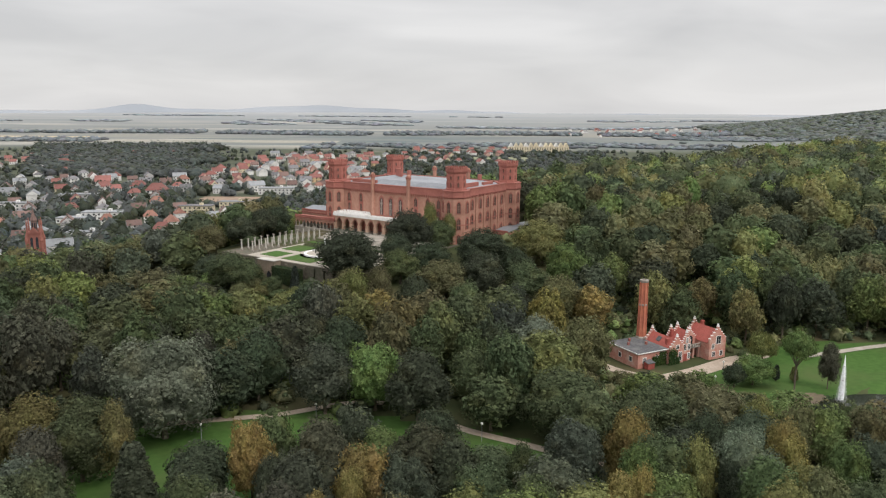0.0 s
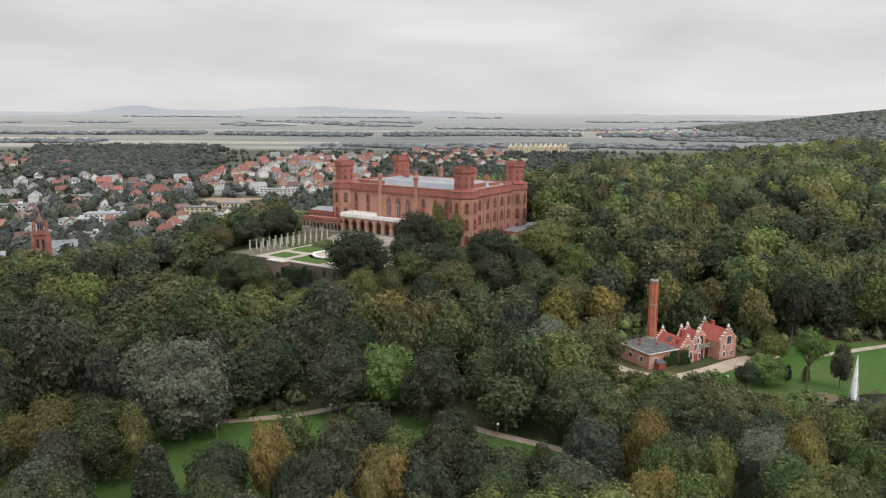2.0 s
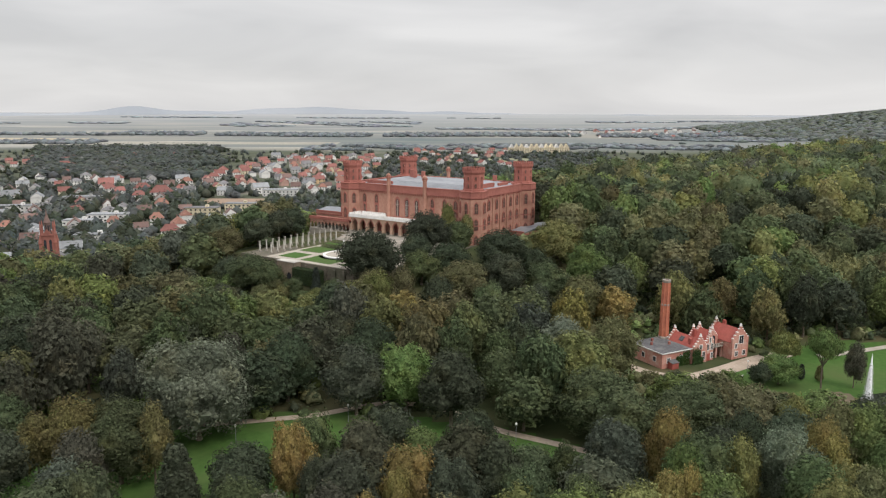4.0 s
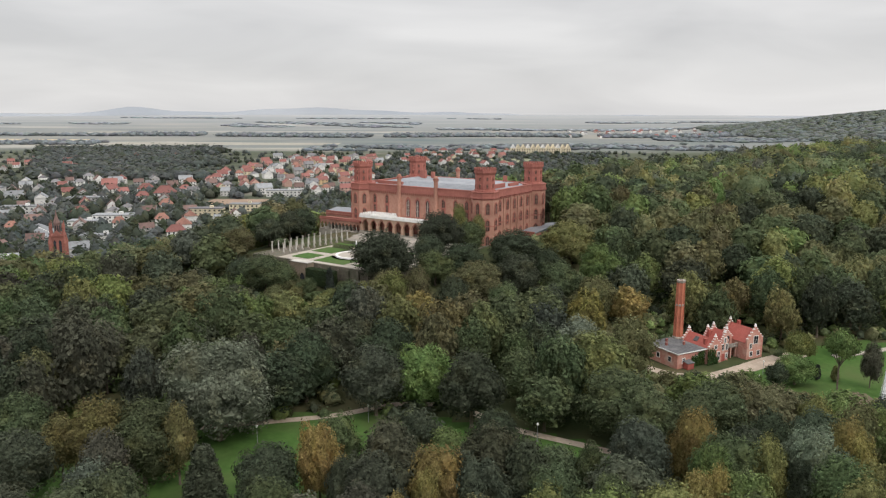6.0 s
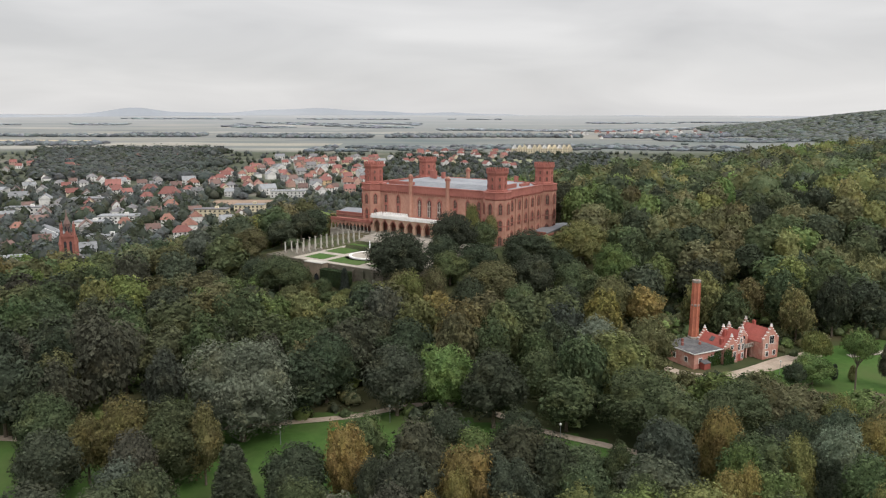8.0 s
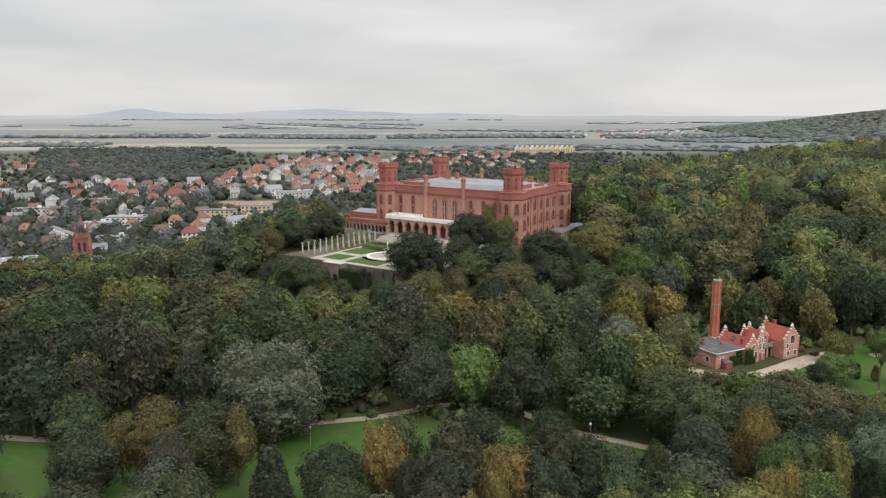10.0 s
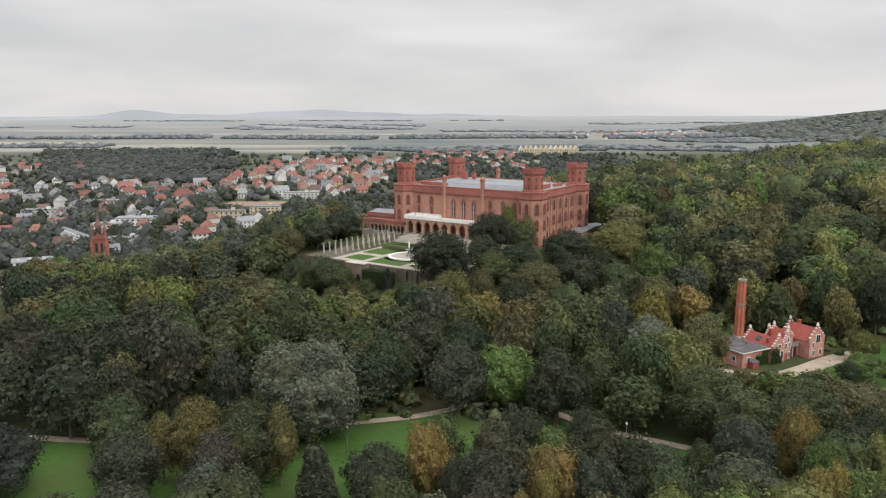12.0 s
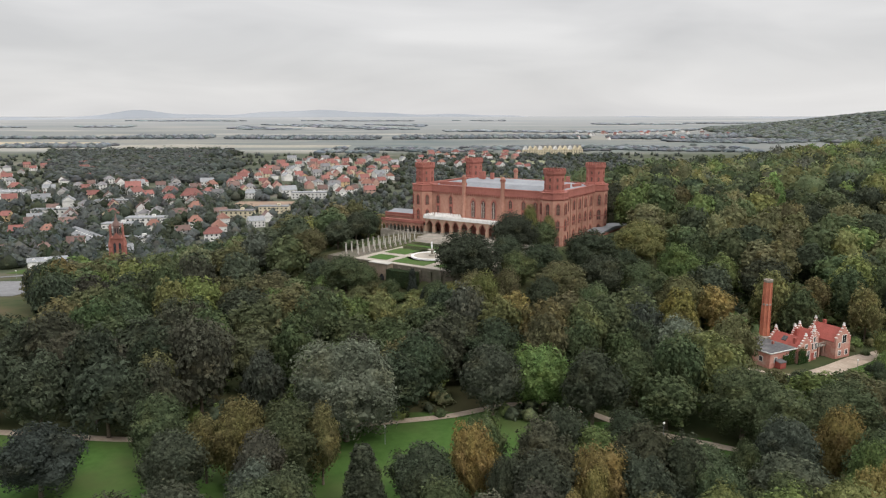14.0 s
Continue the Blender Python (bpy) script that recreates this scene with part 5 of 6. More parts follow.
spots = []
for gy in np.arange(96, 745, 6.5):
    for gx in np.arange(-520, 520, 6.5):
        spots.append((gx + rng.uniform(-4, 4), gy + rng.uniform(-4, 4)))
rng.shuffle(spots)
wood_spots = []
for x, y in spots:
    R = rng.uniform(6.2, 9.6) if y > 150 else rng.uniform(5.0, 7.5)
    if not wooded(x, y, R) or occupied(x, y, R, 0.57):
        continue
    u, v = uv(x, y)
    h = rng.normal(19.5, 2.3)
    if -10 < u < 70 and -125 < v < -70:
        h = rng.uniform(10, 13) if v > -100 else rng.uniform(14, 17)
    if y < 150:
        h = rng.uniform(14.5, 17.5)
    if 40 < x < 140 and 140 < y < 196:
        h = rng.uniform(13, 17)
    # tree heights capped to the camera's sightlines to the house, garden and side wing
    if 0.16 * y < x < 0.68 * y and y < 222:
        h = min(h, 54.5 - (0.360 if x < 0.395 * y else 0.390 if x < 0.50 * y else 0.405) * y - land(x, y))
    if -0.34 * y < x < -0.14 * y + 4 and y < 262:
        h = min(h, 54.5 - (0.197 if x < -0.26 * y else 0.218) * y - land(x, y))
    if -41 + 0.213 * y < x < 10 + 0.105 * y and 150 < y < 318:
        h = min(h, 54.5 - 59.0 * y / 318 - land(x, y))
    if -0.61 * y < x < -0.49 * y and 180 < y < 350:     # open view to the church tower
        h = min(h, 54.5 - 0.190 * y - land(x, y))
    if -8 < x < 24 and 100 < y < 162:                   # open view to the footpath
        h = min(h, 54.5 - 0.475 * y - land(x, y))
    if h < 5:
        continue
    R = min(R, 0.55 * h)
    PLANTED.append((x, y, R))
    wood_spots.append((x, y, h, R))
wood_spots.sort(key=lambda s: s[1] + 0.15 * abs(s[0] + 20))
single = 185
for x, y, h, R in wood_spots[:single]:
    tree(x, y, h, R, tone_at(x, y, rng), "near" if y < 150 else "mid")


def woods(name, spots_, label, protos, tones=None, gain=1.12, closed=False):
    """Many trees joined into one sheet of woodland, with a tint for each tree."""
    V, F, C, I, n = [], [], [], [], 0
    for x, y, h, R in spots_:
        v, f, nv, inner = protos[int(rng.integers(len(protos)))]
        a = rng.uniform(0, 2 * math.pi)
        ca, sa = math.cos(a), math.sin(a)
        s = R / 8.0
        q = np.stack([x + s * (v[:, 0] * ca - v[:, 1] * sa), y + s * (v[:, 0] * sa + v[:, 1] * ca), land(x, y) + v[:, 2] * h / 19.0], 1)
        V.append(q); F.append(f + n); I.append(inner); n += nv
        c = np.array(TONES[tone_at(x, y, rng) if tones is None else tones[int(rng.integers(len(tones)))]]) * gain * np.exp(rng.normal(0, 0.10, 3) * 0.3 + rng.normal(0, 0.05 if closed else 0.14))
        C.append(np.tile(np.array([*c, 1.0]), (nv, 1)))
    V, F, C = np.concatenate(V), np.concatenate(F), np.concatenate(C)
    me = bpy.data.meshes.new(name)
    me.vertices.add(len(V)); me.vertices.foreach_set("co", V.ravel())
    me.loops.add(F.size); me.loops.foreach_set("vertex_index", F.ravel().astype(np.int32))
    me.polygons.add(len(F)); me.polygons.foreach_set("loop_start", np.arange(0, F.size, 4, dtype=np.int32))
    me.update(calc_edges=True)
    at = me.attributes.new("tint", 'FLOAT_COLOR', 'POINT'); at.data.foreach_set("color", C.ravel().astype(np.float32))
    me.materials.append(WOODS); me.materials.append(WOODS_IN)
    me.polygons.foreach_set("material_index", np.maximum(np.concatenate(I), int(closed)))
    return tagged(new(name, me), label, "woods", kind="stuff")


def quad_proto(seed, boughs, tufts, leaves, leaf, core, shape="round", depth=0.30, fine=0.15):
    """A light crown in four-cornered faces only, for joined woods."""
    r = np.random.default_rng(seed)
    v, f, cs = crown_arrays(r, shape, boughs, tufts, leaves, leaf, core, depth, fine)
    tri3 = [t for t in f if len(t) == 3]
    # a core triangle becomes a four-cornered face with a corner at the middle of an edge
    extra, quads = [], [t for t in f if len(t) == 4]
    for a, b, c in tri3:
        extra.append((v[a] + v[b]) / 2)
        quads.append((a, len(v) + len(extra) - 1, b, c))
    inner = np.zeros(len(quads), dtype=np.int32)
    inner[len(quads) - len(tri3):] = 1
    return np.concatenate([v, np.array(extra)]), np.array(quads), len(v) + len(extra), inner


LIGHT = [quad_proto(40 + k, 11, 60, 950, 1.3, 2) for k in range(8)]
near_spots, back_spots = [s for s in wood_spots[single:] if s[1] < 360], [s for s in wood_spots[single:] if s[1] >= 360]
woods("woodland", near_spots, "dense mixed deciduous woodland covering the hill", LIGHT, gain=1.25)
BACK = [quad_proto(50 + k, 10, 40, 280, 1.6, 2) for k in range(8)]
woods("hill_woodland", back_spots, "mixed green and yellowing woodland on the ridge behind the palace", BACK, gain=1.4)
FAR = [quad_proto(70 + k, 5, 12, 24, 3.0, 1, "low") for k in range(6)]
TINY = [quad_proto(80 + k, 5, 12, 4, 3.0, 1, "low", 0.10, 0.05) for k in range(6)]
SPARSE = [quad_proto(60 + k, 5, 12, 30, 3.2, 1, "low") for k in range(5)]

# undergrowth on the open slopes between the trees
spots = []
for k in range(1900):
    x, y = (rng.uniform(-180, 180), rng.uniform(170, 330)) if k < 1600 else (rng.uniform(40, 150), rng.uniform(215, 265))
    R = rng.uniform(1.6, 3.4)
    a, b_ = house_local(x, y)
    u, v = uv(x, y)
    if not poly_has(CLEARING, x, y) and not poly_has(GLADE, x, y) and not (-6 < a < 38 and -14 < b_ < (16.5 if a < 16 else 11)) and not (-32 < u < 76 and -71 < v < 64) and not (24 < u < 52 and -84 < v < -60) and abs(x) < 0.6 * y + 30:
        spots.append((x, y, R * rng.uniform(1.1, 1.7), R))
woods("undergrowth", spots, "low bushes and undergrowth between the trunks", SPARSE, ["green", "olive", "green", "dark", "bright"], 1.6)



def park_lamp(x, y):
    la = thing("street_lamp", pose(x, y, land(x, y)), "slim grey park lamp with a white globe", "lamp", "park lamps")
    part("pole", rings(bmesh.new(), ((0.12, 0), (0.07, 0.4), (0.05, 4.0)), 8), METAL, la)
    part("globe", rings(bmesh.new(), ((0.08, 4.0), (0.24, 4.15), (0.28, 4.35), (0.2, 4.55), (0.05, 4.65)), 12), WHITE, la)


for _x, _y in ((-53.6, 157), (-121, 164.5), (-30, 169), (9, 158.5), (76, 199), (84, 214.5), (-296, 446), (-284, 452), (-262, 384)):
    park_lamp(_x, _y)

# ---- town ----


def house_proto(kind, w, d, eave, ridge, wall, roof, hip=0.0):
    """A small house: walls, overhanging roof, chimney and windows; its ridge runs along x."""
    ob = new("house")
    body = part("wall", boxed(-w / 2, w / 2, -d / 2, d / 2, -3, eave), WALLS[wall], ob)
    bm = bmesh.new()
    o = 0.5
    a = [bm.verts.new(p) for p in ((-w / 2 - o, -d / 2 - o, eave - 0.3), (w / 2 + o, -d / 2 - o, eave - 0.3), (w / 2 + o, d / 2 + o, eave - 0.3), (-w / 2 - o, d / 2 + o, eave - 0.3))]
    r0, r1 = bm.verts.new((-w / 2 - o + hip, 0, ridge)), bm.verts.new((w / 2 + o - hip, 0, ridge))
    for f in ((a[0], a[1], r1, r0), (a[2], a[3], r0, r1), (a[1], a[2], r1), (a[3], a[0], r0), (a[3], a[2], a[1], a[0])):
        bm.faces.new(f)
    part("roof", bm, ROOFS[roof], ob)
    if not hip:
        for s in (-1, 1):
            x = s * (w / 2 + o)
            part("gable", prism(bmesh.new(), [(-d / 2, eave - 0.3), (d / 2, eave - 0.3), (0, ridge - 0.45)], x - 0.05, x + 0.05, lambda p, q, a: (a, p, q)), WALLS[wall], ob)
    part("chimney", boxed(w * 0.2 - 0.4, w * 0.2 + 0.4, 0.3, 1.0, ridge - 2, ridge + 1.0), ROOFS["brown"], ob)
    for x in np.linspace(-w / 2 + 1.6, w / 2 - 1.6, max(2, int(w / 3.2))):
        for z in ((0.9, 3.6) if eave > 4.5 else (0.9,)):
            part("window", boxed(x - 0.6, x + 0.6, -d / 2 - 0.08, -d / 2, z, z + 1.4), GLASS, body)
    for z in (1.0, 3.6):
        part("window", boxed(w / 2 + 0.62, w / 2 + 0.7, -0.6, 0.6, z, z + 1.3), GLASS, body) if not hip else None
    what = {"red": "red", "orange": "orange-red", "brown": "brown", "grey": "dark grey", "slate": "pale grey"}[roof]
    cat = "house" if kind == "house" else "apartment block"
    tagged(ob, f"{wall} rendered town {cat} with {what} pitched roof", cat, "houses of the town")
    return ob


HOUSES = []
for _w, _d, _e, _r, _wall, _roof, _hip in (
        (11, 9.5, 5.4, 9.6, "white", "red", 0), (12, 9, 5.0, 9.2, "cream", "red", 0), (10, 9, 5.4, 9.4, "white", "orange", 3.5), (13, 10, 5.6, 9.8, "white", "red", 4.0), (11, 9, 5.2, 9.0, "grey", "brown", 0),
        (12, 10, 5.6, 9.2, "ochre", "red", 0), (10, 10, 5.8, 8.6, "white", "grey", 4.2), (11, 9, 5.2, 9.4, "pink", "red", 0), (14, 10, 6.2, 9.8, "white", "slate", 0), (10, 9, 4.6, 9.0, "white", "brown", 0), (12, 9.5, 5.6, 9.4, "grey", "grey", 0)):
    HOUSES.append(house_proto("house", _w, _d, _e, _r, _wall, _roof, _hip))
BUILT = []


def put_house(k, x, y, spin, s=1.0):
    m = pose(x, y, land(x, y), 0, 0, spin) @ Matrix.Diagonal((s, s, s, 1))
    if not HOUSES[k].get("used"):
        m = pose(x, y, land(x, y), 0, 0, spin)          # the model itself keeps its own size
    if HOUSES[k].get("used"):
        copy_thing(HOUSES[k], m)
    else:
        HOUSES[k]["used"] = 1
        HOUSES[k].matrix_world = m
    BUILT.append((x, y))


def rows_of_houses(x0, y0, x1, y1, n, depth, picks, spin):
    """Houses along n parallel streets."""
    for _ in range(n):
        for t in range(60):
            x, y = rng.uniform(x0, x1), rng.uniform(y0, y1)
            if all(math.hypot(x - a, y - b) > depth for a, b in BUILT):
                put_house(int(rng.choice(picks)), x, y, spin + 90 * int(rng.integers(2)) + rng.normal(0, 6), rng.uniform(0.9, 1.25))
                break




def flat_block(x, y, w, d, h, spin, wall, words, top="slate"):
    """A flat-roofed town building with rows of windows."""
    ob = thing("town_building", pose(x, y, land(x, y), 0, 0, spin), words, "building")
    body = part("wall", boxed(-w / 2, w / 2, -d / 2, d / 2, -2, h), WALLS[wall], ob)
    part("roof", boxed(-w / 2 - 0.4, w / 2 + 0.4, -d / 2 - 0.4, d / 2 + 0.4, h, h + 0.5), ROOFS[top], ob)
    part("stair_head", boxed(w * 0.1, w * 0.1 + 3, -1, 2, h + 0.5, h + 2.4), WALLS[wall], ob)
    n = max(2, int(w / 4))
    for k in range(n):
        for f in range(max(1, int(h / 3.2))):
            xx = -w / 2 + (k + 0.5) * w / n
            part("window", boxed(xx - 0.8, xx + 0.8, -d / 2 - 0.08, -d / 2, 1.0 + 3.1 * f, 2.5 + 3.1 * f), GLASS, body)
    BUILT.append((x, y))
    BUILT.append((x - w / 3, y)); BUILT.append((x + w / 3, y))


def hall(x, y, w, d, h, ridge, spin, wall, roof, words):
    """A long hall under a low saddle roof."""
    ob = thing("hall", pose(x, y, land(x, y), 0, 0, spin), words, "building")
    body = part("wall", boxed(-w / 2, w / 2, -d / 2, d / 2, -2, h), WALLS[wall], ob)
    part("roof", prism(bmesh.new(), [(-d / 2 - 0.6, h - 0.2), (0, ridge), (d / 2 + 0.6, h - 0.2)], -w / 2 - 0.5, w / 2 + 0.5, lambda p, q, a: (a, p, q)), ROOFS[roof], ob)
    for k in range(int(w / 6)):
        xx = -w / 2 + 3 + 6 * k
        part("skylight", boxed(xx - 0.6, xx + 0.6, -d / 4 - 0.6, -d / 4 + 0.6, (h + ridge) / 2 - 0.3, (h + ridge) / 2 + 0.45), WALLS["white"], ob)
        part("window", boxed(xx - 0.8, xx + 0.8, -d / 2 - 0.08, -d / 2, 1.2, 2.8), GLASS, body)
    BUILT.append((x, y)); BUILT.append((x - w / 4, y)); BUILT.append((x + w / 4, y))


def bare(name, x0, y0, x1, y1, mat, label, category):
    meadow(name, [(x0, y0), (x1, y0), (x1, y1), (x0, y1)], mat, 0.2, label, category, 6.0)
    for k in range(6):
        for q in (0.05, 0.35, 0.65, 0.95):
            BUILT.append((x0 + (x1 - x0) * k / 5, y0 + (y1 - y0) * q))


hall(-302, 553, 62, 14, 5, 8.5, -48, "white", "slate", "long low hall with grey corrugated roof beside the church")
flat_block(-291, 640, 34, 14, 6.5, 5, "white", "white flat-roofed two-storey town building")
flat_block(-309, 622, 24, 12, 4, 5, "white", "low white flat-roofed town building")
flat_block(-262, 545, 26, 12, 5, 10, "white", "low white flat-roofed building near the church")
flat_block(-226, 684, 30, 12, 6.5, 0, "cream", "cream flat-roofed apartment house", "grey")
flat_block(-199, 716, 28, 12, 6.5, 0, "cream", "cream flat-roofed block at the wood's edge")
flat_block(-186, 836, 38, 14, 7, 4, "white", "white flat-roofed block at the wood's edge")
flat_block(-372, 768, 40, 14, 6.5, 8, "grey", "long grey two-storey town building")
flat_block(-398, 690, 34, 13, 7, 8, "white", "white two-storey town building with flat roof")
hall(-524, 838, 44, 22, 8, 10, 10, "white", "slate", "white industrial hall at the edge of town")
hall(-266, 424, 20, 10, 6.5, 8.0, 25, "white", "slate", "small white shed beside the car park")
for _k, _x, _y, _sp, _s in ((2, -347, 582, 35, 1.15), (7, -368, 577, 15, 1.3), (6, -380, 706, 20, 1.2), (1, -338, 675, 80, 1.1), (5, -427, 662, 5, 1.5), (3, -327, 794, 10, 1.7), (3, -304, 796, 12, 1.6), (0, -366, 836, 40, 1.4), (0, -404, 892, 20, 1.5),
                            (0, -385, 850, 60, 1.2), (3, -345, 850, 10, 1.3), (10, -292, 850, 10, 1.5), (9, -357, 1074, 20, 1.7), (2, -131, 938, 10, 1.4), (4, -242, 686, 20, 1.2), (8, -250, 840, 0, 1.3), (9, -180, 893, 10, 1.1)):
    put_house(_k, _x, _y, _sp, _s)
bare("field", -1330, 1960, -960, 2140, worn("pale_stubble", (0.40, 0.34, 0.23), (0.46, 0.39, 0.27), (0.35, 0.30, 0.21), 0.01, 0.08), "pale yellow stubble field beyond the town", "field")
bare("field", -256, 752, -196, 806, worn("bare_soil", (0.24, 0.17, 0.12), (0.30, 0.21, 0.15), (0.20, 0.15, 0.11), 0.05, 0.3), "bare brown soil plot between gardens", "field")
bare("lawn", -282, 408, -252, 440, LAWN, "small green lawn in the town", "lawn")
bare("car_park", -275, 318, -222, 372, worn("worn_asphalt", (0.16, 0.16, 0.165), (0.21, 0.21, 0.215), (0.13, 0.13, 0.13), 0.08, 0.6), "grey asphalt car park at the edge of town", "car park")
draped("road", [(-330, 372), (-290, 384), (-256, 398), (-290, 450), (-270, 520), (-300, 610), (-330, 720)], 6, 0.25, worn("asphalt", (0.15, 0.15, 0.155), (0.20, 0.20, 0.2), (0.13, 0.13, 0.13), 0.08, 0.6), "grey asphalt town road", "road", 6.0)

# pale grass colour stands in for sunlight on this meadow
bare("lawn", 58, 1375, 175, 1490, worn("sunlit_pale_grass", (0.20, 0.21, 0.125), (0.25, 0.25, 0.155), (0.17, 0.185, 0.11), 0.02, 0.1), "meadow below the apartment block, painted pale as if sunlit", "meadow")
bare("field", -860, 1905, -270, 2010, worn("pale_strip_stubble", (0.26, 0.245, 0.205), (0.31, 0.295, 0.245), (0.22, 0.21, 0.18), 0.01, 0.08), "pale stubble strip beyond the town", "field")
rows_of_houses(-330, 860, -110, 1500, 110, 22, [0, 1, 2, 3, 5, 7, 8, 9, 6, 6, 10], 24)
rows_of_houses(-560, 620, -330, 1000, 42, 28, [4, 6, 8, 8, 9, 10, 0, 3, 1], 24)
rows_of_houses(-420, 560, -190, 850, 24, 26, [2, 4, 6, 8, 8, 9, 10, 3], 24)
rows_of_houses(-760, 900, -480, 1500, 52, 28, [0, 4, 6, 9, 10, 7], 24)
rows_of_houses(-330, 440, -245, 560, 5, 26, [4, 8, 9, 10], 24)
rows_of_houses(-80, 1250, 160, 1700, 30, 26, [0, 1, 2, 3, 7], 24)
rows_of_houses(380, 2250, 900, 2700, 34, 36, [0, 3, 6, 7, 9], 10)

# garden trees of the town and far hedges
spots = []
for _ in range(5600):
    y = 430 * (1640 / 430) ** rng.uniform()
    x = rng.uniform(-0.66 * y - 60, 0.3 * y if y > 900 else -40)
    if land(x, y) > -30 or any(abs(x - a) < 9 and -26 < y - b < 8 for a, b in BUILT):
        continue
    dens = 0.75 + 0.35 * math.sin(x * 0.011 + 2.0 * math.sin(y * 0.006)) * math.cos(y * 0.009)
    if rng.uniform() < dens:
        spots.append((x, y, rng.uniform(6, 11) * (1.45 if x < -230 and y < 900 else 1.0), rng.uniform(3.5, 6.5) * (1.45 if x < -230 and y < 900 else 1.0)))
for _ in range(900):
    x, y = rng.uniform(-110, 330), rng.uniform(1000, 1640)
    if land(x, y) < -30 and not any(abs(x - a) < 9 and -24 < y - b < 8 for a, b in BUILT):
        spots.append((x, y, rng.uniform(6, 11), rng.uniform(5, 8.5)))
# most of these trees take the blue-grey tone that includes distance haze
woods("town_trees", spots, "dark garden trees and bushes between the town houses", FAR, ["hazed", "hazed", "grey", "dark", "hazed"], 1.0, True)
# tones of the farther belts, lightened and blued by haze in the colour
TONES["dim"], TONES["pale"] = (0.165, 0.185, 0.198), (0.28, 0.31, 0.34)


def belt(x0, x1, y0, y1, step, lo, hi, keep=lambda x, y: True, waver=0.0):
    """Places of a closed stand of trees with an uneven edge."""
    out = []
    for gy in np.arange(y0, y1, step):
        for gx in np.arange(x0, x1, step):
            x, y = gx + rng.uniform(-0.6, 0.6) * step, gy + rng.uniform(-0.6, 0.6) * step
            y += waver * math.sin(x * 0.006 + y0)
            if keep(x, y):
                out.append((x, y, rng.uniform(lo, hi), step * rng.uniform(0.75, 1.2)))
    return out


# belt and hillside also use the tree tone with haze in its colour
woods("park_belt", belt(-900, -330, 1010, 1720, 15, 12, 17, lambda x, y: -0.50 * y - 60 < x < -0.31 * y - 5 + 40 * math.sin(y * 0.02), 20), "dark belt of woodland beside the town", FAR, ["hazed", "grey", "hazed"], 0.95, True)
woods("hillside_woods", belt(900, 2300, 1900, 2900, 19, 9.5, 11.5, lambda x, y: wooded_hill(x, y) > 7), "dark wooded hillside beyond the valley, greyed by painted haze", TINY, ["hazed", "hazed", "grey"], 1.5, True)
woods("far_woods", belt(-1000, 900, 2300, 2410, 15, 8, 15, lambda x, y: math.sin(x * 0.011) + 0.5 * math.sin(x * 0.037) > -1.1, 30) + belt(-1750, -1000, 2330, 2380, 19, 8, 14, waver=20) + belt(-1150, -880, 1900, 1990, 16, 8, 13) + belt(-300, 700, 1740, 1880, 19, 7, 11, lambda x, y: math.sin(x * 0.02 + y * 0.03) > -0.6, 40) + belt(620, 1500, 2000, 2260, 20, 6, 9, lambda x, y: math.sin(x * 0.012 + y * 0.02) > -0.1, 30), "far belts of woodland behind the town, greyed by painted haze", TINY, ["dim"], 1.1, True)
woods("distant_woods", belt(-2000, -1350, 3200, 3330, 30, 5, 8, lambda x, y: math.sin(x * 0.009 + y * 0.012) > -0.3, 30) + belt(-880, -120, 3000, 3480, 34, 5, 8, lambda x, y: math.sin(x * 0.013 + y * 0.014) > 0.0) + belt(0, 1100, 2760, 2850, 28, 5, 8, waver=40) + belt(700, 2000, 3500, 3630, 30, 5, 8, lambda x, y: math.sin(x * 0.008 + y * 0.02) > -0.3, 30) + belt(-1700, 300, 3980, 4080, 34, 5, 8, lambda x, y: math.sin(x * 0.007 + y * 0.02) > -0.2, 20), "distant belts of woodland between the fields, paled by painted haze", TINY, ["pale"], 1.0, True)


def distant_hills():
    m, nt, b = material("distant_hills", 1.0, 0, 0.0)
    # haze is put into the hills' base colour as pale blue-grey
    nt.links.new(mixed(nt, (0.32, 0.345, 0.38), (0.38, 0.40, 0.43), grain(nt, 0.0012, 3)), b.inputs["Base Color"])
    verts, faces = [], []
    n = 160
    for i in range(n + 1):
        a = -1.0 + 2.0 * i / n
        x, y = 4840 * math.sin(a), 4840 * math.cos(a)
        px = x / y
        h = 16 + 42 * math.exp(-((px + 0.41) / 0.055) ** 2) + 34 * math.exp(-((px + 0.21) / 0.10) ** 2) + 22 * math.exp(-((px + 0.06) / 0.12) ** 2) + 5 * math.sin(px * 31) + 3 * math.sin(px * 77 + 1)
        for k, (dy, z) in enumerate(((-60, -60), (0, h), (60, -60))):
            s = (4840 + dy) / 4840
            verts.append((x * s, y * s, z))
        if i:
            q = 3 * i
            faces += [(q - 3, q, q + 1, q - 2), (q - 2, q + 1, q + 2, q - 1)]
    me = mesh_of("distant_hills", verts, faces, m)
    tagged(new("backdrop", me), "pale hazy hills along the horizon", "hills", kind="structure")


distant_hills()


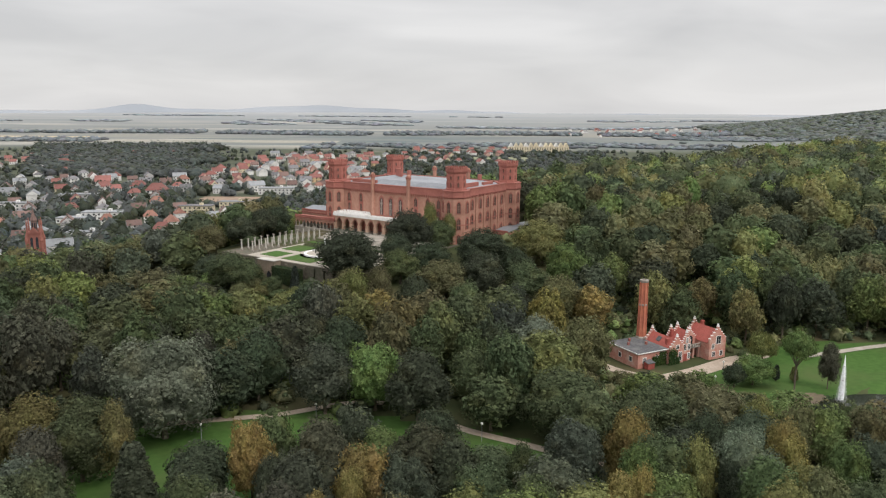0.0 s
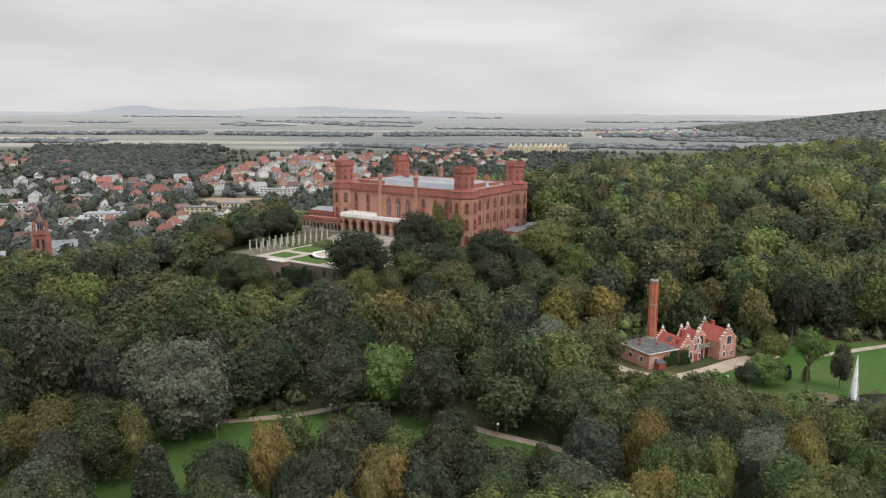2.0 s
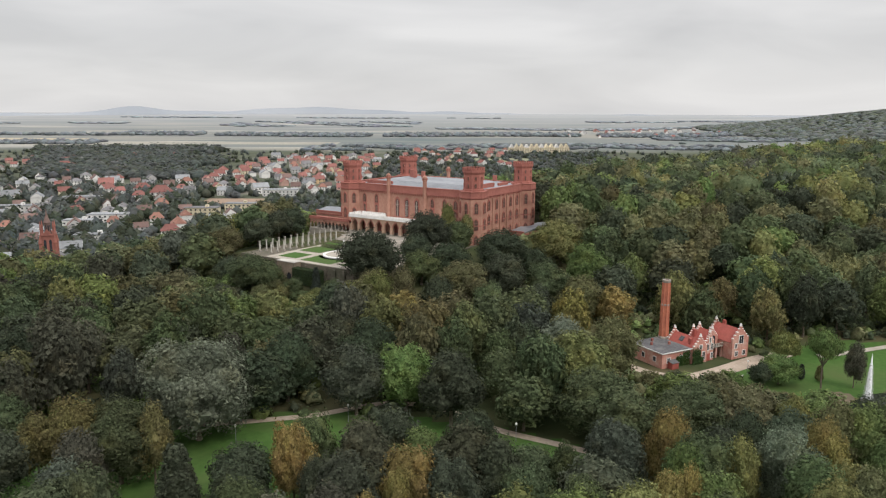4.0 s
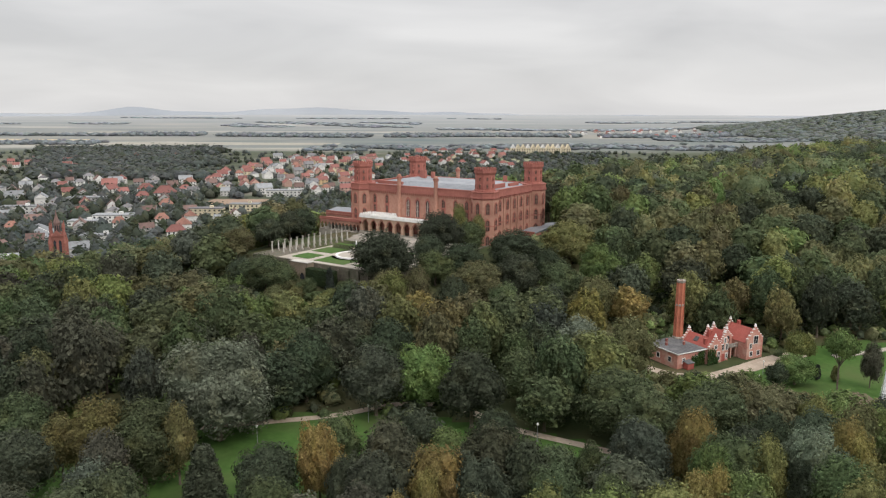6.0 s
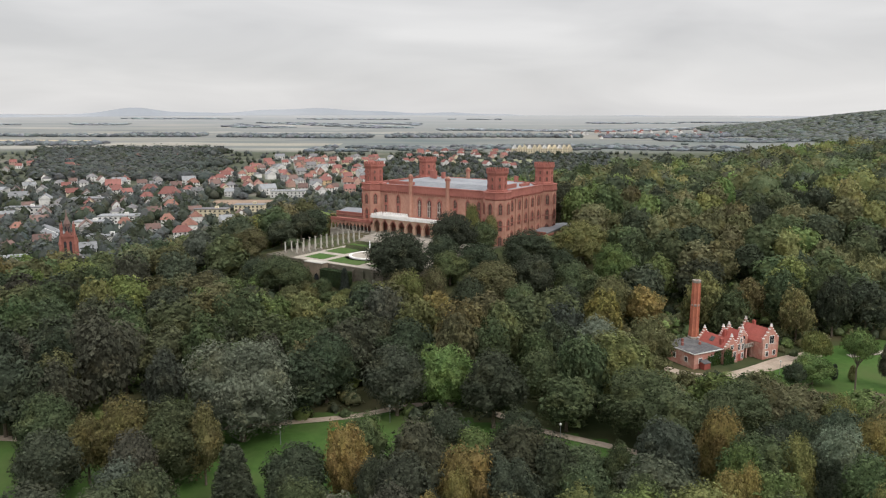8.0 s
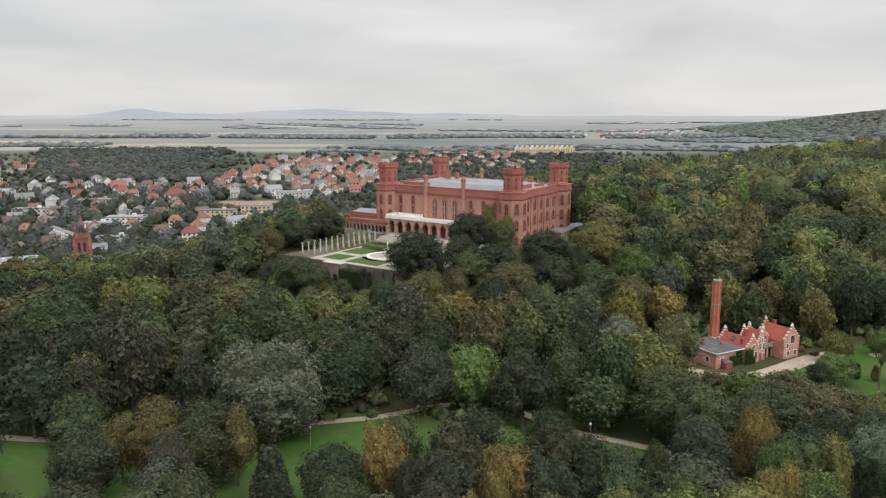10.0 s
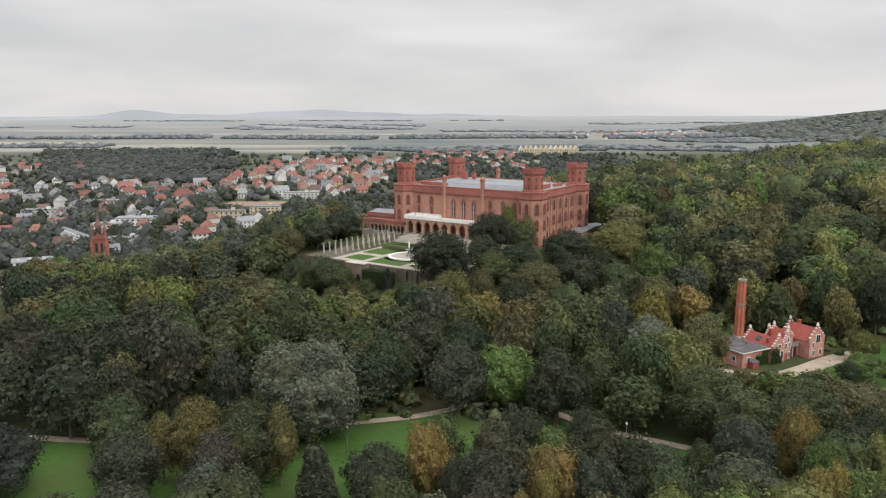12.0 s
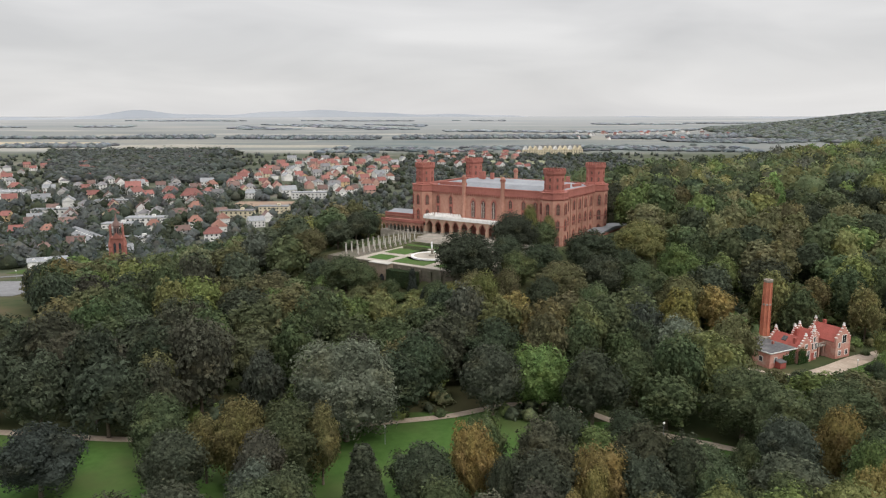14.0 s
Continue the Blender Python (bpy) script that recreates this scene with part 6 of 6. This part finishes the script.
def church():
    """Brick tower with buttressed corners, belfry lancets, corner pinnacles and a slender dark lantern; the nave lies behind."""
    x, y = -195, 354
    c = thing("church", pose(x, y, land(x, y) - 2.5, 0, 0, 20), "red brick church tower with lantern and corner turrets", "church")
    tower = part("tower", boxed(-3.4, 3.4, -3.4, 3.4, -2, 16.4), BRICK_CHURCH, c)
    for z in (6.0, 11.5, 16.4):
        part("string_course", boxed(-3.65, 3.65, -3.65, 3.65, z, z + 0.45), BRICK_CHURCH, tower)
    belfry = part("belfry", boxed(-2.9, 2.9, -2.9, 2.9, 16.85, 25.4), BRICK_CHURCH, c)
    part("gallery", boxed(-3.3, 3.3, -3.3, 3.3, 25.4, 26.0), BRICK_CHURCH, c)
    lantern = part("lantern", rings(bmesh.new(), ((1.75, 26.0), (1.75, 26.6), (1.35, 26.8), (1.3, 31.0), (1.6, 31.2), (1.6, 31.5), (0.9, 33.5), (0.35, 35.5), (0.06, 38.0)), 8), ROOFS["brown"], c, "dark slender lantern with pointed cap")
    for k in range(8):
        a = k * math.pi / 4 + math.pi / 8
        # dark plates stand in for the shaded lantern openings
        part("lantern_opening", prism(bmesh.new(), arch(0.55, 3.2), 1.16, 1.27, lambda p, q, d, a=a: (d * math.cos(a) - p * math.sin(a), d * math.sin(a) + p * math.cos(a), 27.2 + q)), GLASS, lantern)
    for sx in (-1, 1):
        for sy in (-1, 1):
            part("buttress", boxed(*sorted((sx * 2.9, sx * 3.9)), *sorted((sy * 2.9, sy * 3.9)), -2, 15.0), BRICK_CHURCH, tower)
            part("turret", rings(bmesh.new(), ((0.75, 14.6), (0.75, 21.5), (0.95, 21.8), (0.95, 22.3), (0.05, 26.5)), 8, 0, sx * 3.1, sy * 3.1), BRICK_CHURCH, c)
            part("pinnacle", rings(bmesh.new(), ((0.42, 26.0), (0.34, 29.0), (0.5, 29.2), (0.02, 32.6)), 6, 0, sx * 2.7, sy * 2.7), BRICK_CHURCH, c)
    for side in range(4):
        ca, sa = math.cos(side * math.pi / 2), math.sin(side * math.pi / 2)

        def face(p, q, d, ca=ca, sa=sa):
            return (p * ca - d * sa, p * sa + d * ca, q)
        for e in (-1.15, 1.15):
            # dark panel in place of the shaded hollow behind the sound opening
            part("belfry_window", prism(bmesh.new(), [(p + e, q + 17.8) for p, q in arch(1.15, 5.8)], -2.98, -2.9, face), GLASS, belfry, "dark flat panel standing in for the hollow pointed sound opening")
            part("tower_window", prism(bmesh.new(), [(p + e, q + 7.0) for p, q in arch(0.9, 3.4)], -3.48, -3.4, face), GLASS, tower)
        part("round_window", prism(bmesh.new(), [(1.05 * math.cos(k * math.pi / 8), 14.0 + 1.05 * math.sin(k * math.pi / 8)) for k in range(16)], -3.5, -3.4, face), GLASS, tower)
        part("gablet", prism(bmesh.new(), [(-2.0, 26.0), (2.0, 26.0), (0.0, 28.6)], -3.2, -2.9, face), BRICK_CHURCH, belfry)
    part("nave", boxed(-5.0, 5.0, 3.4, 28.6, -2, 8), BRICK_CHURCH, c)
    part("nave_roof", prism(bmesh.new(), [(-5.5, 7.8), (0, 13.5), (5.5, 7.8)], 3.5, 29, lambda p, q, a: (p, a, q)), ROOFS["grey"], c, "grey slate nave roof")


BRICK_CHURCH = worn("church_brick", (0.29, 0.112, 0.088), (0.34, 0.14, 0.108), (0.20, 0.085, 0.07), 0.2, 1.0)
church()


def terrace_block():
    """Long cream apartment block with a row of steep gables."""
    tb = thing("apartment_block", pose(140, 1640, land(205, 1640), 0, 0, 6), "long cream apartment block with a row of gables", "apartment block")
    part("wall", boxed(0, 132, -7, 7, -3, 12), WALLS["cream"], tb)
    for k in range(12):
        x = 5.5 + 11 * k
        part("gable", prism(bmesh.new(), [(-4.4, 12), (0, 20), (4.4, 12)], -7.6, 7, lambda p, q, a: (x + p, a, q)), WALLS["cream" if k % 3 else "white"], tb)
        for z in (1, 4.5, 8):
            for dx in (-2.4, 2.4):
                part("window", boxed(x + dx - 0.9, x + dx + 0.9, -7.1, -7.0, z, z + 1.9), GLASS, tb)
    part("roof", boxed(30, 132, 9, 16, 12, 22), ROOFS["slate"], tb)


terrace_block()
